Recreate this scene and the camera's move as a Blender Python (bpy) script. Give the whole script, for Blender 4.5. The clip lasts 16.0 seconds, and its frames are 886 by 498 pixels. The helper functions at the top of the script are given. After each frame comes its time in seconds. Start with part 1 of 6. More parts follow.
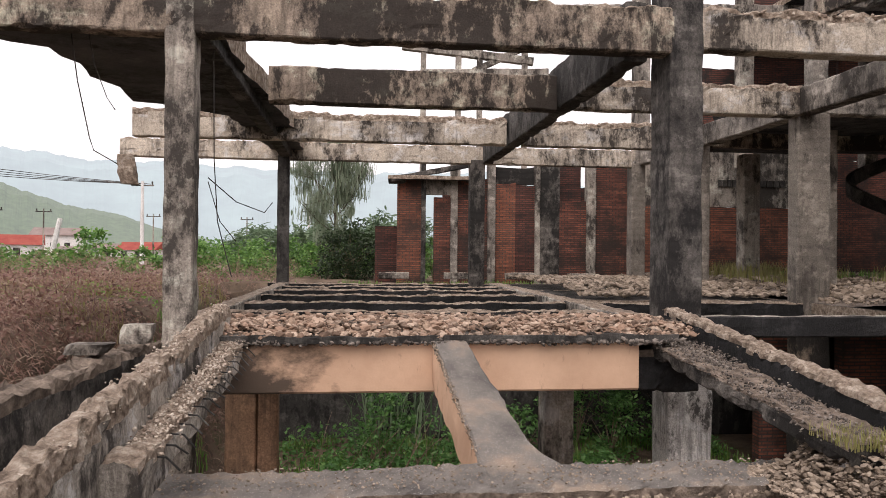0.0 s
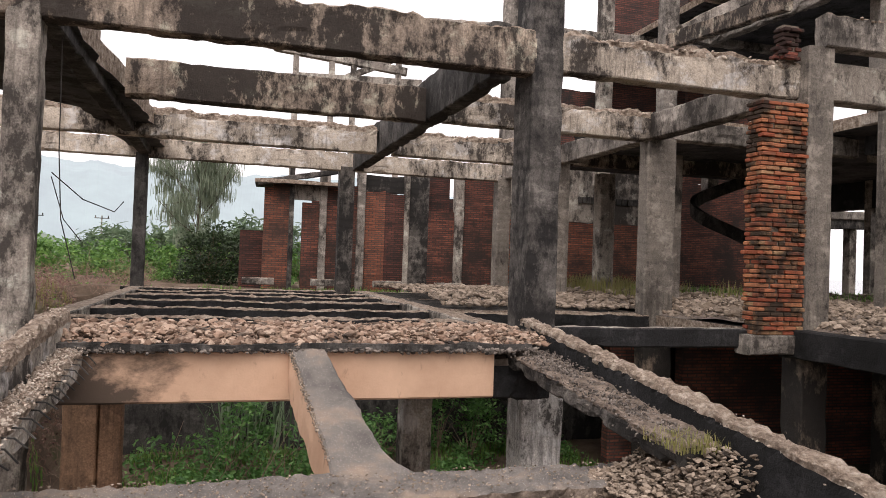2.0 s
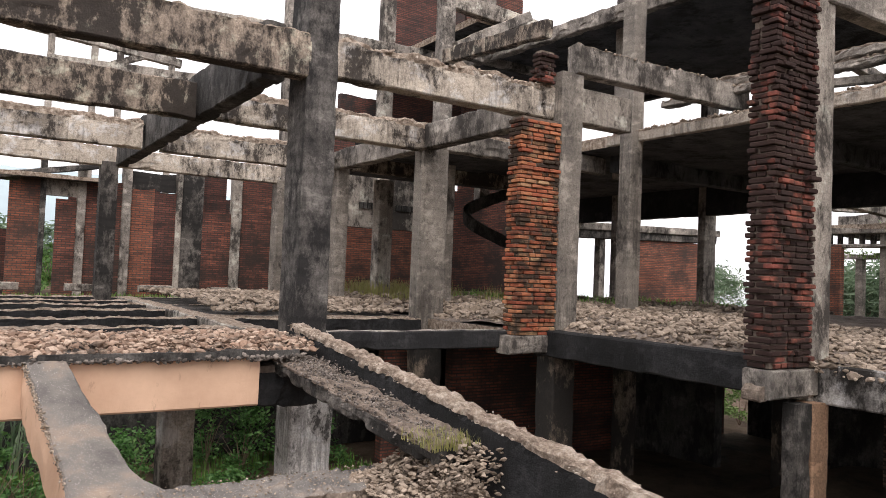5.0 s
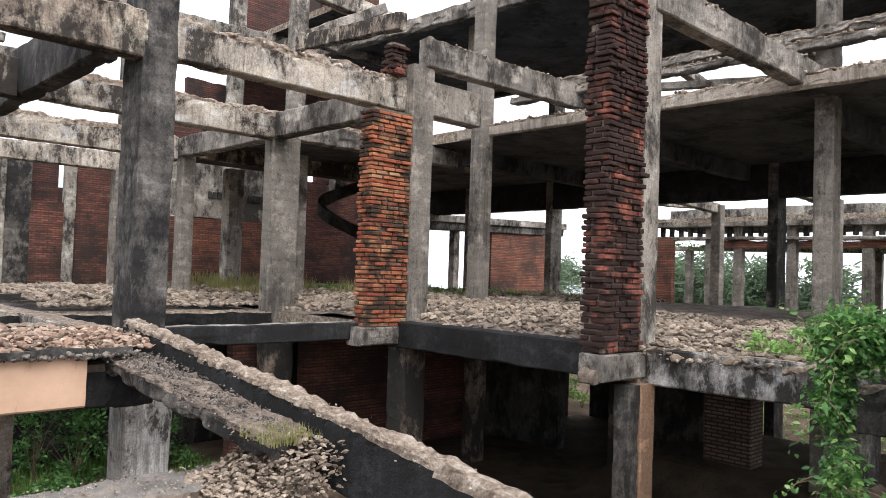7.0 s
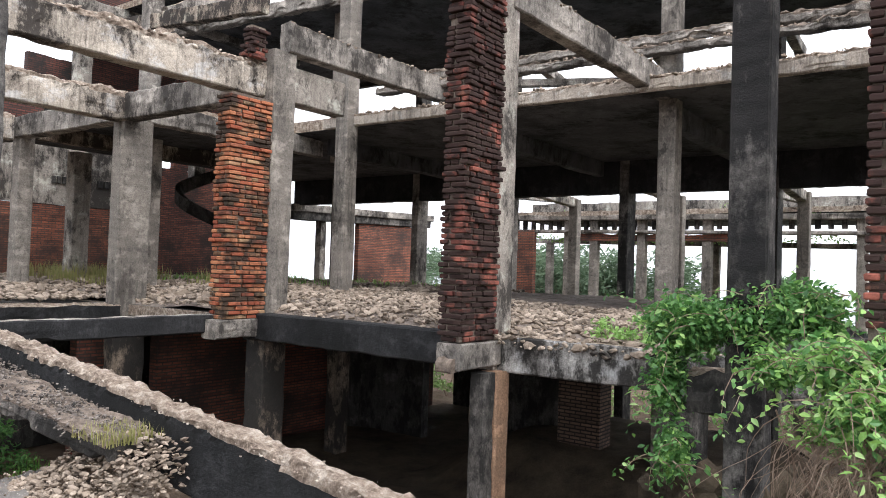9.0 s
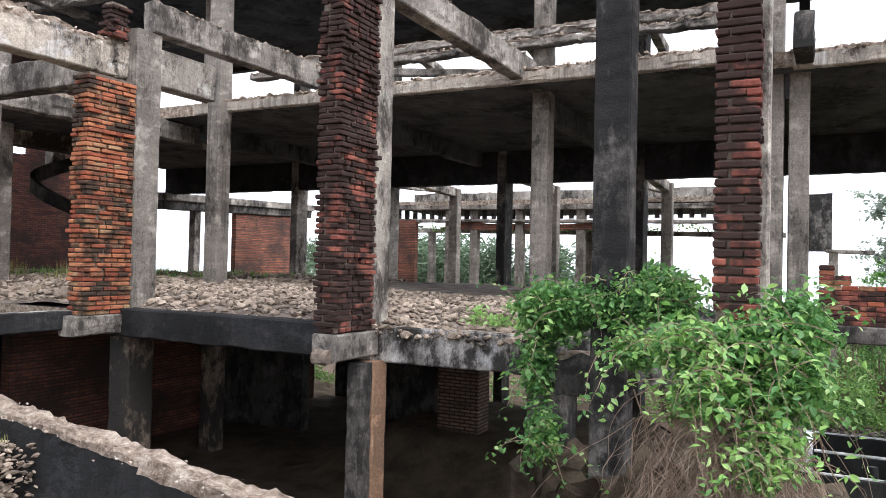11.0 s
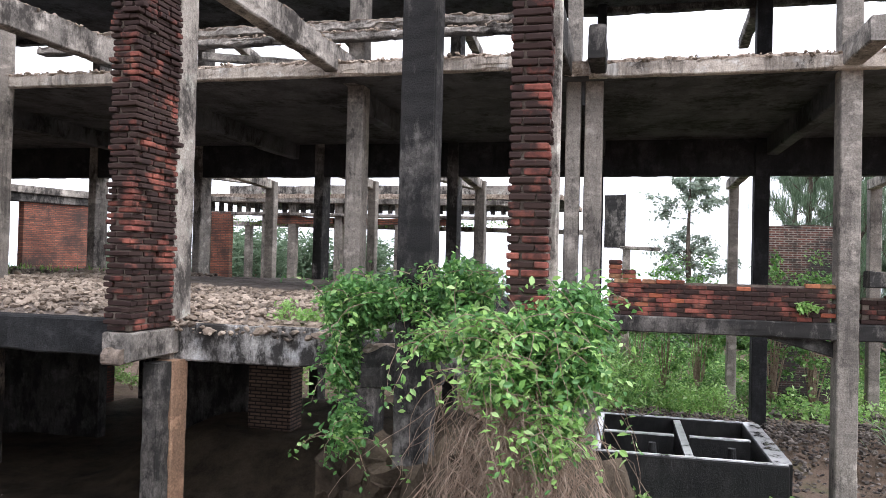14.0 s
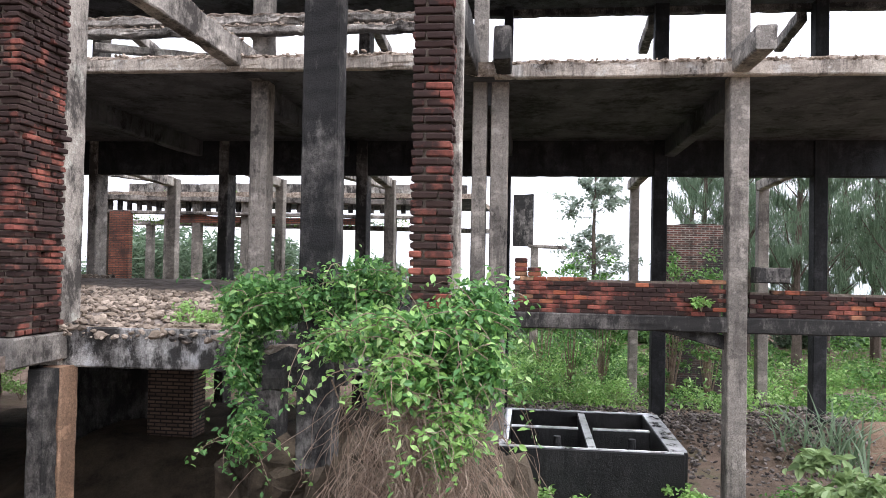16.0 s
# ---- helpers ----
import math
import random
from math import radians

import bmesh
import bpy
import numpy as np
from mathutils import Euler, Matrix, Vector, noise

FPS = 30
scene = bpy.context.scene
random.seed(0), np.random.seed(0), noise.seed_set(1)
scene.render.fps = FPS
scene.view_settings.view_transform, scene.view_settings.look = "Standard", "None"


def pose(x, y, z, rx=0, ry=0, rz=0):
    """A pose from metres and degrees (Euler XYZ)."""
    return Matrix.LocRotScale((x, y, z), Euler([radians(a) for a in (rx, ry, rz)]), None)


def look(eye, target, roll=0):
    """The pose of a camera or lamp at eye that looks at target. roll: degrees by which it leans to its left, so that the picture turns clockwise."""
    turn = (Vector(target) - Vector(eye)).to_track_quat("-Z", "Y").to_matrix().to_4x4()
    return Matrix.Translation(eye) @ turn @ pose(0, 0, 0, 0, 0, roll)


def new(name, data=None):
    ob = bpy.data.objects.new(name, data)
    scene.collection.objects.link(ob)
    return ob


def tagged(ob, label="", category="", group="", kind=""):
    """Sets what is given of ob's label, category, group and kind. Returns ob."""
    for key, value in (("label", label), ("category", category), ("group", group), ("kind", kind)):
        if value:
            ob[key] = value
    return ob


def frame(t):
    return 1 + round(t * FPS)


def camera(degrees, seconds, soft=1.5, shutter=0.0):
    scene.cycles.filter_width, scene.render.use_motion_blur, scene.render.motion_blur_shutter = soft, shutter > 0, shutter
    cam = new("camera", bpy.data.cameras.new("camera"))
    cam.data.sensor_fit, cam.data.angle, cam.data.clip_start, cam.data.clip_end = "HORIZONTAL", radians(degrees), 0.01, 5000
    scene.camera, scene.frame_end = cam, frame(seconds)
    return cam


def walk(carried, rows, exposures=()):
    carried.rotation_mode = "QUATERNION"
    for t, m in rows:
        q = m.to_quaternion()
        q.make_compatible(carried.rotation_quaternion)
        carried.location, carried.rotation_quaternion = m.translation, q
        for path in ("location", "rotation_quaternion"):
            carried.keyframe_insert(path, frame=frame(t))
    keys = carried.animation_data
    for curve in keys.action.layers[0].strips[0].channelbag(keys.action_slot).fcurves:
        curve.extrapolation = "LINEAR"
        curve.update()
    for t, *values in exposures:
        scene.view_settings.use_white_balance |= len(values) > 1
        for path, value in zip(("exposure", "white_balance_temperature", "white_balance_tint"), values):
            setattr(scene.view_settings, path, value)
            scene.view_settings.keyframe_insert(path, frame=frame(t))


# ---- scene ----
cam = camera(61.9, 16.0, soft=0.85)
METRES, EYE, TILT, LEAN, TURN = 0.92, 0.815, 0.0, 0.0, -6.5
ROWS = [
    (0.0, 0.0, 0.0, 0.0, -0.0, 0.38, -0.52),
    (0.5, 0.0201, -0.0001, 0.0012, -2.03, 0.64, -1.02),
    (1.0, 0.0409, -0.0059, 0.0018, -4.14, 0.82, -1.32),
    (1.5, 0.0662, -0.0216, 0.0025, -6.77, 0.99, -1.69),
    (2.0, 0.107, -0.0266, 0.0109, -9.96, 1.2, -1.99),
    (2.5, 0.1276, -0.0287, 0.0169, -12.46, 1.52, -2.16),
    (3.0, 0.1486, -0.041, 0.0197, -15.17, 1.82, -2.41),
    (3.5, 0.1729, -0.0489, 0.017, -17.87, 2.01, -2.73),
    (4.0, 0.1987, -0.0483, 0.0213, -20.19, 2.07, -2.53),
    (4.5, 0.2426, -0.0649, 0.0262, -23.34, 2.09, -2.34),
    (7.0, 0.4239, -0.1268, 0.018, -37.37, 1.92, -1.88),
    (7.5, 0.457, -0.149, 0.0168, -39.91, 1.66, -1.75),
    (8.0, 0.4873, -0.1607, 0.0151, -42.43, 1.57, -1.79),
    (8.5, 0.5136, -0.189, 0.0143, -44.71, 1.63, -1.81),
    (9.0, 0.5439, -0.2077, 0.013, -47.39, 1.58, -1.91),
    (11.5, 0.6658, -0.2944, 0.0118, -58.77, 1.0, -1.12),
    (12.0, 0.6901, -0.3206, 0.0073, -61.46, 1.06, -1.14),
    (12.5, 0.7036, -0.3346, 0.0042, -63.77, 1.08, -1.34),
    (13.0, 0.7165, -0.3518, 0.0022, -65.94, 0.99, -1.65),
    (13.5, 0.7235, -0.3772, 0.001, -67.86, 1.0, -1.7),
    (14.0, 0.743, -0.4155, 0.0025, -69.95, 0.95, -1.41),
    (14.5, 0.7523, -0.4506, 0.0046, -72.04, 1.2, -1.11),
    (15.0, 0.7669, -0.4625, 0.0031, -73.55, 1.36, -1.0),
    (15.5, 0.7828, -0.4837, -0.0014, -75.15, 1.26, -0.99),
    (16.0, 0.7986, -0.4928, -0.0037, -76.69, 1.04, -1.04),
]
walk(cam, [(t, pose(0, 0, EYE, TILT, LEAN, TURN) @ pose(METRES * x, METRES * y, METRES * z, 90 + pitch, roll, yaw)) for t, x, y, z, yaw, pitch, roll in ROWS], exposures=[(0.0, 0.38, 6800, 19), (4.5, 0.6, 6650, 17), (7.0, 0.98, 6200, 12), (9.0, 1.13, 6080, 12), (12.0, 1.2, 5970, 14), (16.0, 1.27, 5940, 16)])

# ---- world, sun ----
world = bpy.data.worlds.new("overcast")
scene.world = world
world.use_nodes = True
wn, wl = world.node_tree.nodes, world.node_tree.links
wn.clear()
sky = wn.new("ShaderNodeTexSky")
sky.sky_type, sky.sun_disc = "NISHITA", False
sky.sun_elevation, sky.sun_rotation = radians(58), radians(200)
sky.dust_density, sky.air_density = 6.0, 1.5
desat = wn.new("ShaderNodeHueSaturation")
desat.inputs["Saturation"].default_value = 0.12
cloud = wn.new("ShaderNodeMix")
cloud.data_type = "RGBA"
cloud.inputs[0].default_value = 0.8
cloud.inputs[7].default_value = (10.3, 10.4, 10.6, 1)
bg = wn.new("ShaderNodeBackground")
bg.inputs[1].default_value = 0.105
wout = wn.new("ShaderNodeOutputWorld")
wl.new(sky.outputs[0], desat.inputs["Color"])
wl.new(desat.outputs[0], cloud.inputs[6])
wl.new(cloud.outputs[2], bg.inputs[0])
wl.new(bg.outputs[0], wout.inputs[0])
sun = new("sun", bpy.data.lights.new("sun", "SUN"))
sun.data.energy, sun.data.angle, sun.data.color = 1.5, radians(50), (1.0, 0.95, 0.88)
sun.matrix_world = look((0, -30, 60), (12, 10, 0))


# ---- materials ----
def graph(name):
    m = bpy.data.materials.new(name)
    m.use_nodes = True
    nt = m.node_tree
    b = nt.nodes["Principled BSDF"]
    return m, nt, b


def link(nt, a, b):
    nt.links.new(a, b)


def coords(nt, scale=(1, 1, 1), local=False):
    mp = nt.nodes.new("ShaderNodeMapping")
    mp.inputs["Scale"].default_value = scale
    if local:
        link(nt, nt.nodes.new("ShaderNodeTexCoord").outputs["Object"], mp.inputs[0])
    else:
        link(nt, nt.nodes.new("ShaderNodeNewGeometry").outputs["Position"], mp.inputs[0])
    return mp.outputs[0]


def noise_tex(nt, vec, scale, detail=6, rough=0.6):
    n = nt.nodes.new("ShaderNodeTexNoise")
    n.inputs["Scale"].default_value, n.inputs["Detail"].default_value, n.inputs["Roughness"].default_value = scale, detail, rough
    link(nt, vec, n.inputs["Vector"])
    return n.outputs["Fac"]


def ramp(nt, fac, stops):
    r = nt.nodes.new("ShaderNodeValToRGB")
    el = r.color_ramp.elements
    while len(el) < len(stops):
        el.new(0.5)
    for e, (p, c) in zip(el, stops):
        e.position, e.color = p, (*c, 1) if len(c) == 3 else c
    link(nt, fac, r.inputs[0])
    return r.outputs["Color"]


def blend(nt, fac, a, b, mode="MIX"):
    n = nt.nodes.new("ShaderNodeMix")
    n.data_type, n.blend_type = "RGBA", mode
    for sock, v in ((n.inputs[0], fac), (n.inputs[6], a), (n.inputs[7], b)):
        if isinstance(v, (int, float)):
            sock.default_value = v
        elif isinstance(v, tuple):
            sock.default_value = (*v, 1)
        else:
            link(nt, v, sock)
    return n.outputs[2]


def bump(nt, b, height, strength, dist=0.02):
    n = nt.nodes.new("ShaderNodeBump")
    n.inputs["Strength"].default_value, n.inputs["Distance"].default_value = strength, dist
    link(nt, height, n.inputs["Height"])
    link(nt, n.outputs[0], b.inputs["Normal"])


def concrete(name, light, dark, soot, amount, rough=0.88, board=0.0, grain=0.7):
    """Weathered concrete: two greys, black mould in runs and blots, grain and board marks."""
    m, nt, b = graph(name)
    w = coords(nt)
    base = ramp(nt, noise_tex(nt, w, 1.3, 8), [(0.35, dark), (0.65, light)])
    fine = noise_tex(nt, w, 45, 5, 0.7)
    pits = noise_tex(nt, w, 15, 9, 0.75)
    base = blend(nt, 0.75 * grain, base, ramp(nt, pits, [(0.33, (0.3, 0.29, 0.28)), (0.46, (1, 1, 1)), (0.68, (1.3, 1.29, 1.27))]), "MULTIPLY")
    base = blend(nt, grain, base, ramp(nt, fine, [(0.3, (0.35, 0.35, 0.35)), (0.7, (1.3, 1.3, 1.3))]), "MULTIPLY")
    runs = noise_tex(nt, coords(nt, (7, 7, 0.7)), 1.0, 6, 0.65)
    big = noise_tex(nt, coords(nt, (1, 1, 0.8)), 0.9, 3, 0.5)
    blot = noise_tex(nt, coords(nt, (1.5, 1.5, 0.8)), 3.1, 11, 0.76)
    blot = ramp(nt, blend(nt, 0.42, blot, big), [(0.0, (0, 0, 0)), (1.0, (1, 1, 1))])
    lo = 0.61 - 0.28 * amount
    f1 = ramp(nt, runs, [(lo + 0.03, (0, 0, 0)), (lo + 0.22, (0.6, 0.6, 0.6))])
    f2 = ramp(nt, blot, [(lo - 0.03, (0, 0, 0)), (lo + 0.06, (0.95, 0.95, 0.95))])
    f = blend(nt, 1.0, f1, f2, "LIGHTEN")
    # lime bloom in pale flakes, and thin black drips
    flakes = ramp(nt, noise_tex(nt, coords(nt, (1, 1, 1.3)), 2.4, 9, 0.72), [(0.53, (0, 0, 0)), (0.62, (0.75 * grain, 0.75 * grain, 0.75 * grain))])
    base = blend(nt, flakes, base, tuple(min(0.75, c * 1.75) for c in light))
    drips = noise_tex(nt, coords(nt, (11, 11, 0.8)), 1.0, 10, 0.74)
    drips = ramp(nt, blend(nt, 0.5, drips, big), [(0.535 - 0.1 * amount, (0, 0, 0)), (0.6 - 0.1 * amount, (0.8 * grain, 0.8 * grain, 0.8 * grain))])
    f = blend(nt, 1.0, f, drips, "LIGHTEN")
    col = blend(nt, f, base, soot)
    if board:
        wv = nt.nodes.new("ShaderNodeTexWave")
        wv.bands_direction = "Z"
        wv.inputs["Scale"].default_value, wv.inputs["Distortion"].default_value, wv.inputs["Detail"].default_value = 1.6, 5.0, 5
        link(nt, w, wv.inputs["Vector"])
        col = blend(nt, board, col, ramp(nt, wv.outputs["Fac"], [(0.0, (0.4, 0.4, 0.4)), (0.5, (1.15, 1.15, 1.15))]), "MULTIPLY")
    link(nt, col, b.inputs["Base Color"])
    b.inputs["Roughness"].default_value = rough
    b.inputs["Specular IOR Level"].default_value = 0.25
    h = blend(nt, 0.5, blend(nt, 0.5, fine, pits), blot)
    bump(nt, b, h, 0.9, 0.045)
    return m


def earthy(name, cols, scale, bumpd=0.03, scale2=30):
    m, nt, b = graph(name)
    w = coords(nt)
    n = len(cols)
    base = ramp(nt, noise_tex(nt, w, scale, 9, 0.68), [(0.3 + 0.4 * i / (n - 1), c) for i, c in enumerate(cols)])
    fine = noise_tex(nt, w, scale2, 6, 0.75)
    base = blend(nt, 0.45, base, ramp(nt, fine, [(0.3, (0.4, 0.4, 0.4)), (0.7, (1.35, 1.35, 1.35))]), "MULTIPLY")
    link(nt, base, b.inputs["Base Color"])
    b.inputs["Roughness"].default_value = 0.95
    b.inputs["Specular IOR Level"].default_value = 0.15
    bump(nt, b, fine, 0.8, bumpd)
    return m


def pieces(name, cols, soot, amount, per_island=False, spread=1.0):
    """Bricks, stones and leaves: each piece has its own shade."""
    m, nt, b = graph(name)
    if per_island:
        rnd = nt.nodes.new("ShaderNodeNewGeometry").outputs["Random Per Island"]
    else:
        rnd = nt.nodes.new("ShaderNodeObjectInfo").outputs["Random"]
    n = len(cols)
    base = ramp(nt, rnd, [(i / (n - 1), c) for i, c in enumerate(cols)])
    w = coords(nt)
    fine = noise_tex(nt, w, 60, 5, 0.7)
    base = blend(nt, 0.4, base, ramp(nt, fine, [(0.3, (0.45, 0.45, 0.45)), (0.7, (1.3, 1.3, 1.3))]), "MULTIPLY")
    if amount:
        lo = 0.69 - 0.35 * amount
        shift = nt.nodes.new("ShaderNodeMath")
        shift.operation = "MULTIPLY_ADD"
        link(nt, rnd, shift.inputs[0])
        shift.inputs[1].default_value = 0.17
        link(nt, noise_tex(nt, w, 2.0, 7, 0.65), shift.inputs[2])
        f = ramp(nt, shift.outputs[0], [(lo + 0.02, (0, 0, 0)), (lo + 0.16, (0.93, 0.93, 0.93))])
        base = blend(nt, f, base, soot)
    link(nt, base, b.inputs["Base Color"])
    b.inputs["Roughness"].default_value = 0.9
    b.inputs["Specular IOR Level"].default_value = 0.2
    bump(nt, b, fine, 0.6, 0.01)
    return m


def leafy(name, cols):
    m, nt, b = graph(name)
    rnd = nt.nodes.new("ShaderNodeNewGeometry").outputs["Random Per Island"]
    n = len(cols)
    col = ramp(nt, rnd, [(i / (n - 1), c) for i, c in enumerate(cols)])
    col = blend(nt, 0.3, col, ramp(nt, noise_tex(nt, coords(nt), 1.5, 4), [(0.3, (0.4, 0.4, 0.4)), (0.7, (1.3, 1.3, 1.3))]), "MULTIPLY")
    link(nt, col, b.inputs["Base Color"])
    b.inputs["Roughness"].default_value = 0.5
    tr = nt.nodes.new("ShaderNodeBsdfTranslucent")
    link(nt, col, tr.inputs["Color"])
    mx = nt.nodes.new("ShaderNodeMixShader")
    mx.inputs[0].default_value = 0.4
    link(nt, b.outputs[0], mx.inputs[1])
    link(nt, tr.outputs[0], mx.inputs[2])
    link(nt, mx.outputs[0], nt.nodes["Material Output"].inputs["Surface"])
    return m


def brickwork(name, c1, c2, mortar, soot, amount, across="x"):
    """Far brick walls: courses 67 mm high."""
    m, nt, b = graph(name)
    w = nt.nodes.new("ShaderNodeNewGeometry").outputs["Position"]
    sep = nt.nodes.new("ShaderNodeSeparateXYZ")
    link(nt, w, sep.inputs[0])
    com = nt.nodes.new("ShaderNodeCombineXYZ")
    add = nt.nodes.new("ShaderNodeMath")
    link(nt, sep.outputs[0], add.inputs[0])
    link(nt, sep.outputs[1], add.inputs[1])
    link(nt, add.outputs[0], com.inputs[0])
    link(nt, sep.outputs[2], com.inputs[1])
    bt = nt.nodes.new("ShaderNodeTexBrick")
    bt.inputs["Scale"].default_value = 1.0
    bt.inputs["Brick Width"].default_value, bt.inputs["Row Height"].default_value = 0.22, 0.067
    bt.inputs["Mortar Size"].default_value = 0.013
    bt.inputs["Color1"].default_value, bt.inputs["Color2"].default_value, bt.inputs["Mortar"].default_value = (*c1, 1), (*c2, 1), (*mortar, 1)
    link(nt, com.outputs[0], bt.inputs["Vector"])
    lo = 0.66 - 0.35 * amount
    f = ramp(nt, noise_tex(nt, w, 1.1, 9, 0.7), [(lo, (0, 0, 0)), (lo + 0.15, (0.9, 0.9, 0.9))])
    rows = ramp(nt, noise_tex(nt, coords(nt, (0.5, 0.5, 15)), 1.0, 3, 0.6), [(0.35, (0.45, 0.45, 0.45)), (0.65, (1.35, 1.3, 1.25))])
    tone = ramp(nt, noise_tex(nt, w, 0.8, 5, 0.6), [(0.35, (0.55, 0.5, 0.48)), (0.65, (1.25, 1.2, 1.15))])
    rows = blend(nt, 1.0, rows, tone, "MULTIPLY")
    col = blend(nt, f, blend(nt, 0.8, bt.outputs["Color"], rows, "MULTIPLY"), soot)
    col = blend(nt, 0.4, col, ramp(nt, noise_tex(nt, w, 25, 4), [(0.3, (0.5, 0.5, 0.5)), (0.7, (1.3, 1.3, 1.3))]), "MULTIPLY")
    link(nt, col, b.inputs["Base Color"])
    b.inputs["Roughness"].default_value = 0.92
    bump(nt, b, bt.outputs["Fac"], -0.6, 0.012)
    return m


SOOT = (0.02, 0.019, 0.018)
M_TAN = concrete("plastered_concrete", (0.52, 0.425, 0.335), (0.29, 0.235, 0.19), (0.024, 0.02, 0.018), 0.55)
M_CREAM = concrete("cream_plastered_concrete", (0.64, 0.565, 0.47), (0.4, 0.345, 0.285), (0.03, 0.025, 0.022), 0.34)
M_GREY = concrete("grey_concrete", (0.4, 0.36, 0.315), (0.17, 0.155, 0.138), (0.04, 0.035, 0.031), 0.34, board=0.2)
M_PALE = concrete("pale_concrete", (0.48, 0.43, 0.37), (0.27, 0.24, 0.21), (0.04, 0.035, 0.031), 0.4)
M_DARK = concrete("smoked_concrete", (0.2, 0.183, 0.165), (0.07, 0.064, 0.058), SOOT, 0.52, board=0.25)
# Serves sooty beams, and cellar walls darkened to stand for shade.
M_BLACK = concrete("sooty_and_shaded_concrete", (0.12, 0.113, 0.105), (0.055, 0.052, 0.049), (0.02, 0.019, 0.018), 0.42)
# Near-black base, used too for far columns drawn as silhouettes.
M_JET = concrete("near_black_concrete", (0.034, 0.034, 0.035), (0.016, 0.016, 0.017), (0.01, 0.01, 0.01), 0.3)
M_SCORCH = concrete("scorched_concrete", (0.3, 0.235, 0.18), (0.1, 0.08, 0.066), SOOT, 0.62)
M_COL = concrete("brown_grey_concrete", (0.3, 0.268, 0.23), (0.17, 0.152, 0.133), (0.04, 0.036, 0.032), 0.2, board=0.15)
M_BROKEN = earthy("broken_concrete", [(0.09, 0.065, 0.05), (0.38, 0.3, 0.235), (0.72, 0.63, 0.53)], 11.0, 0.1, 34)


def peach_render():
    """Smooth peach plaster, grimy towards its corner and along streaks."""
    m, nt, b = graph("peach_render")
    w = coords(nt)
    col = ramp(nt, noise_tex(nt, w, 1.6, 7, 0.6), [(0.3, (0.5, 0.32, 0.215)), (0.7, (0.68, 0.46, 0.32))])
    sep = nt.nodes.new("ShaderNodeSeparateXYZ")
    link(nt, w, sep.inputs[0])
    far = nt.nodes.new("ShaderNodeMapRange")
    for k, v in enumerate((0.5, -1.35, -0.25, 0.32)):
        far.inputs[k + 1].default_value = v
    link(nt, sep.outputs[0], far.inputs[0])
    add = nt.nodes.new("ShaderNodeMath")
    link(nt, far.outputs[0], add.inputs[0])
    link(nt, noise_tex(nt, coords(nt, (0.8, 1, 1.3)), 2.2, 9, 0.68), add.inputs[1])
    grime = ramp(nt, add.outputs[0], [(0.52, (0, 0, 0)), (0.72, (0.93, 0.93, 0.93))])
    col = blend(nt, grime, col, (0.045, 0.034, 0.026))
    spots = ramp(nt, noise_tex(nt, coords(nt, (3, 3, 1.2)), 3.0, 8, 0.7), [(0.6, (0, 0, 0)), (0.72, (0.6, 0.6, 0.6))])
    col = blend(nt, spots, col, (0.13, 0.09, 0.06))
    link(nt, col, b.inputs["Base Color"])
    b.inputs["Roughness"].default_value = 0.85
    bump(nt, b, noise_tex(nt, w, 40, 5), 0.25, 0.01)
    return m


M_BRCOL = concrete("brown_render", (0.36, 0.22, 0.14), (0.27, 0.17, 0.11), (0.1, 0.07, 0.05), 0.15)
M_PEACH = peach_render()
M_PATCH = concrete("whitewashed_patchy_concrete", (0.72, 0.69, 0.64), (0.22, 0.205, 0.19), (0.022, 0.02, 0.018), 0.6)
M_SMOKE = concrete("smoke_streaked_concrete", (0.17, 0.158, 0.145), (0.065, 0.06, 0.056), (0.018, 0.017, 0.017), 0.5, board=0.35)
# Near-black base for slab undersides, much darker than the slab edges.
M_SOFFIT = concrete("dark_soffit", (0.115, 0.116, 0.122), (0.05, 0.05, 0.053), (0.014, 0.014, 0.014), 0.3, grain=0.35)
M_PLASTER = concrete("streaked_grey_plaster", (0.58, 0.53, 0.46), (0.34, 0.305, 0.265), (0.035, 0.03, 0.027), 0.36)
M_LIME = concrete("limewashed_concrete", (0.8, 0.775, 0.74), (0.58, 0.555, 0.52), (0.022, 0.02, 0.018), 0.2)
M_EDGE = concrete("pale_slab_edge", (0.56, 0.49, 0.41), (0.36, 0.31, 0.26), (0.05, 0.042, 0.036), 0.16)
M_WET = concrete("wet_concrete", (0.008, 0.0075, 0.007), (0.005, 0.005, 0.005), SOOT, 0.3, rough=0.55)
M_HONEY = brickwork("honeycomb_blocks", (0.2, 0.14, 0.105), (0.13, 0.09, 0.07), (0.03, 0.024, 0.022), SOOT, 0.3)


def screed():
    m, nt, b = graph("gritty_screed")
    w = coords(nt)
    col = ramp(nt, noise_tex(nt, w, 1.8, 8, 0.65), [(0.3, (0.07, 0.064, 0.06)), (0.5, (0.16, 0.145, 0.13)), (0.78, (0.36, 0.26, 0.18))])
    vo = nt.nodes.new("ShaderNodeTexVoronoi")
    vo.inputs["Scale"].default_value = 85
    link(nt, w, vo.inputs["Vector"])
    f = ramp(nt, vo.outputs["Distance"], [(0.12, (1, 1, 1)), (0.3, (0, 0, 0))])
    sel = ramp(nt, vo.outputs["Color"], [(0.5, (0, 0, 0)), (0.6, (1, 1, 1))])
    col = blend(nt, blend(nt, 1.0, f, sel, "MULTIPLY"), col, (0.55, 0.51, 0.47))
    link(nt, col, b.inputs["Base Color"])
    b.inputs["Roughness"].default_value = 0.8
    bump(nt, b, noise_tex(nt, w, 70, 4), 0.7, 0.02)
    return m


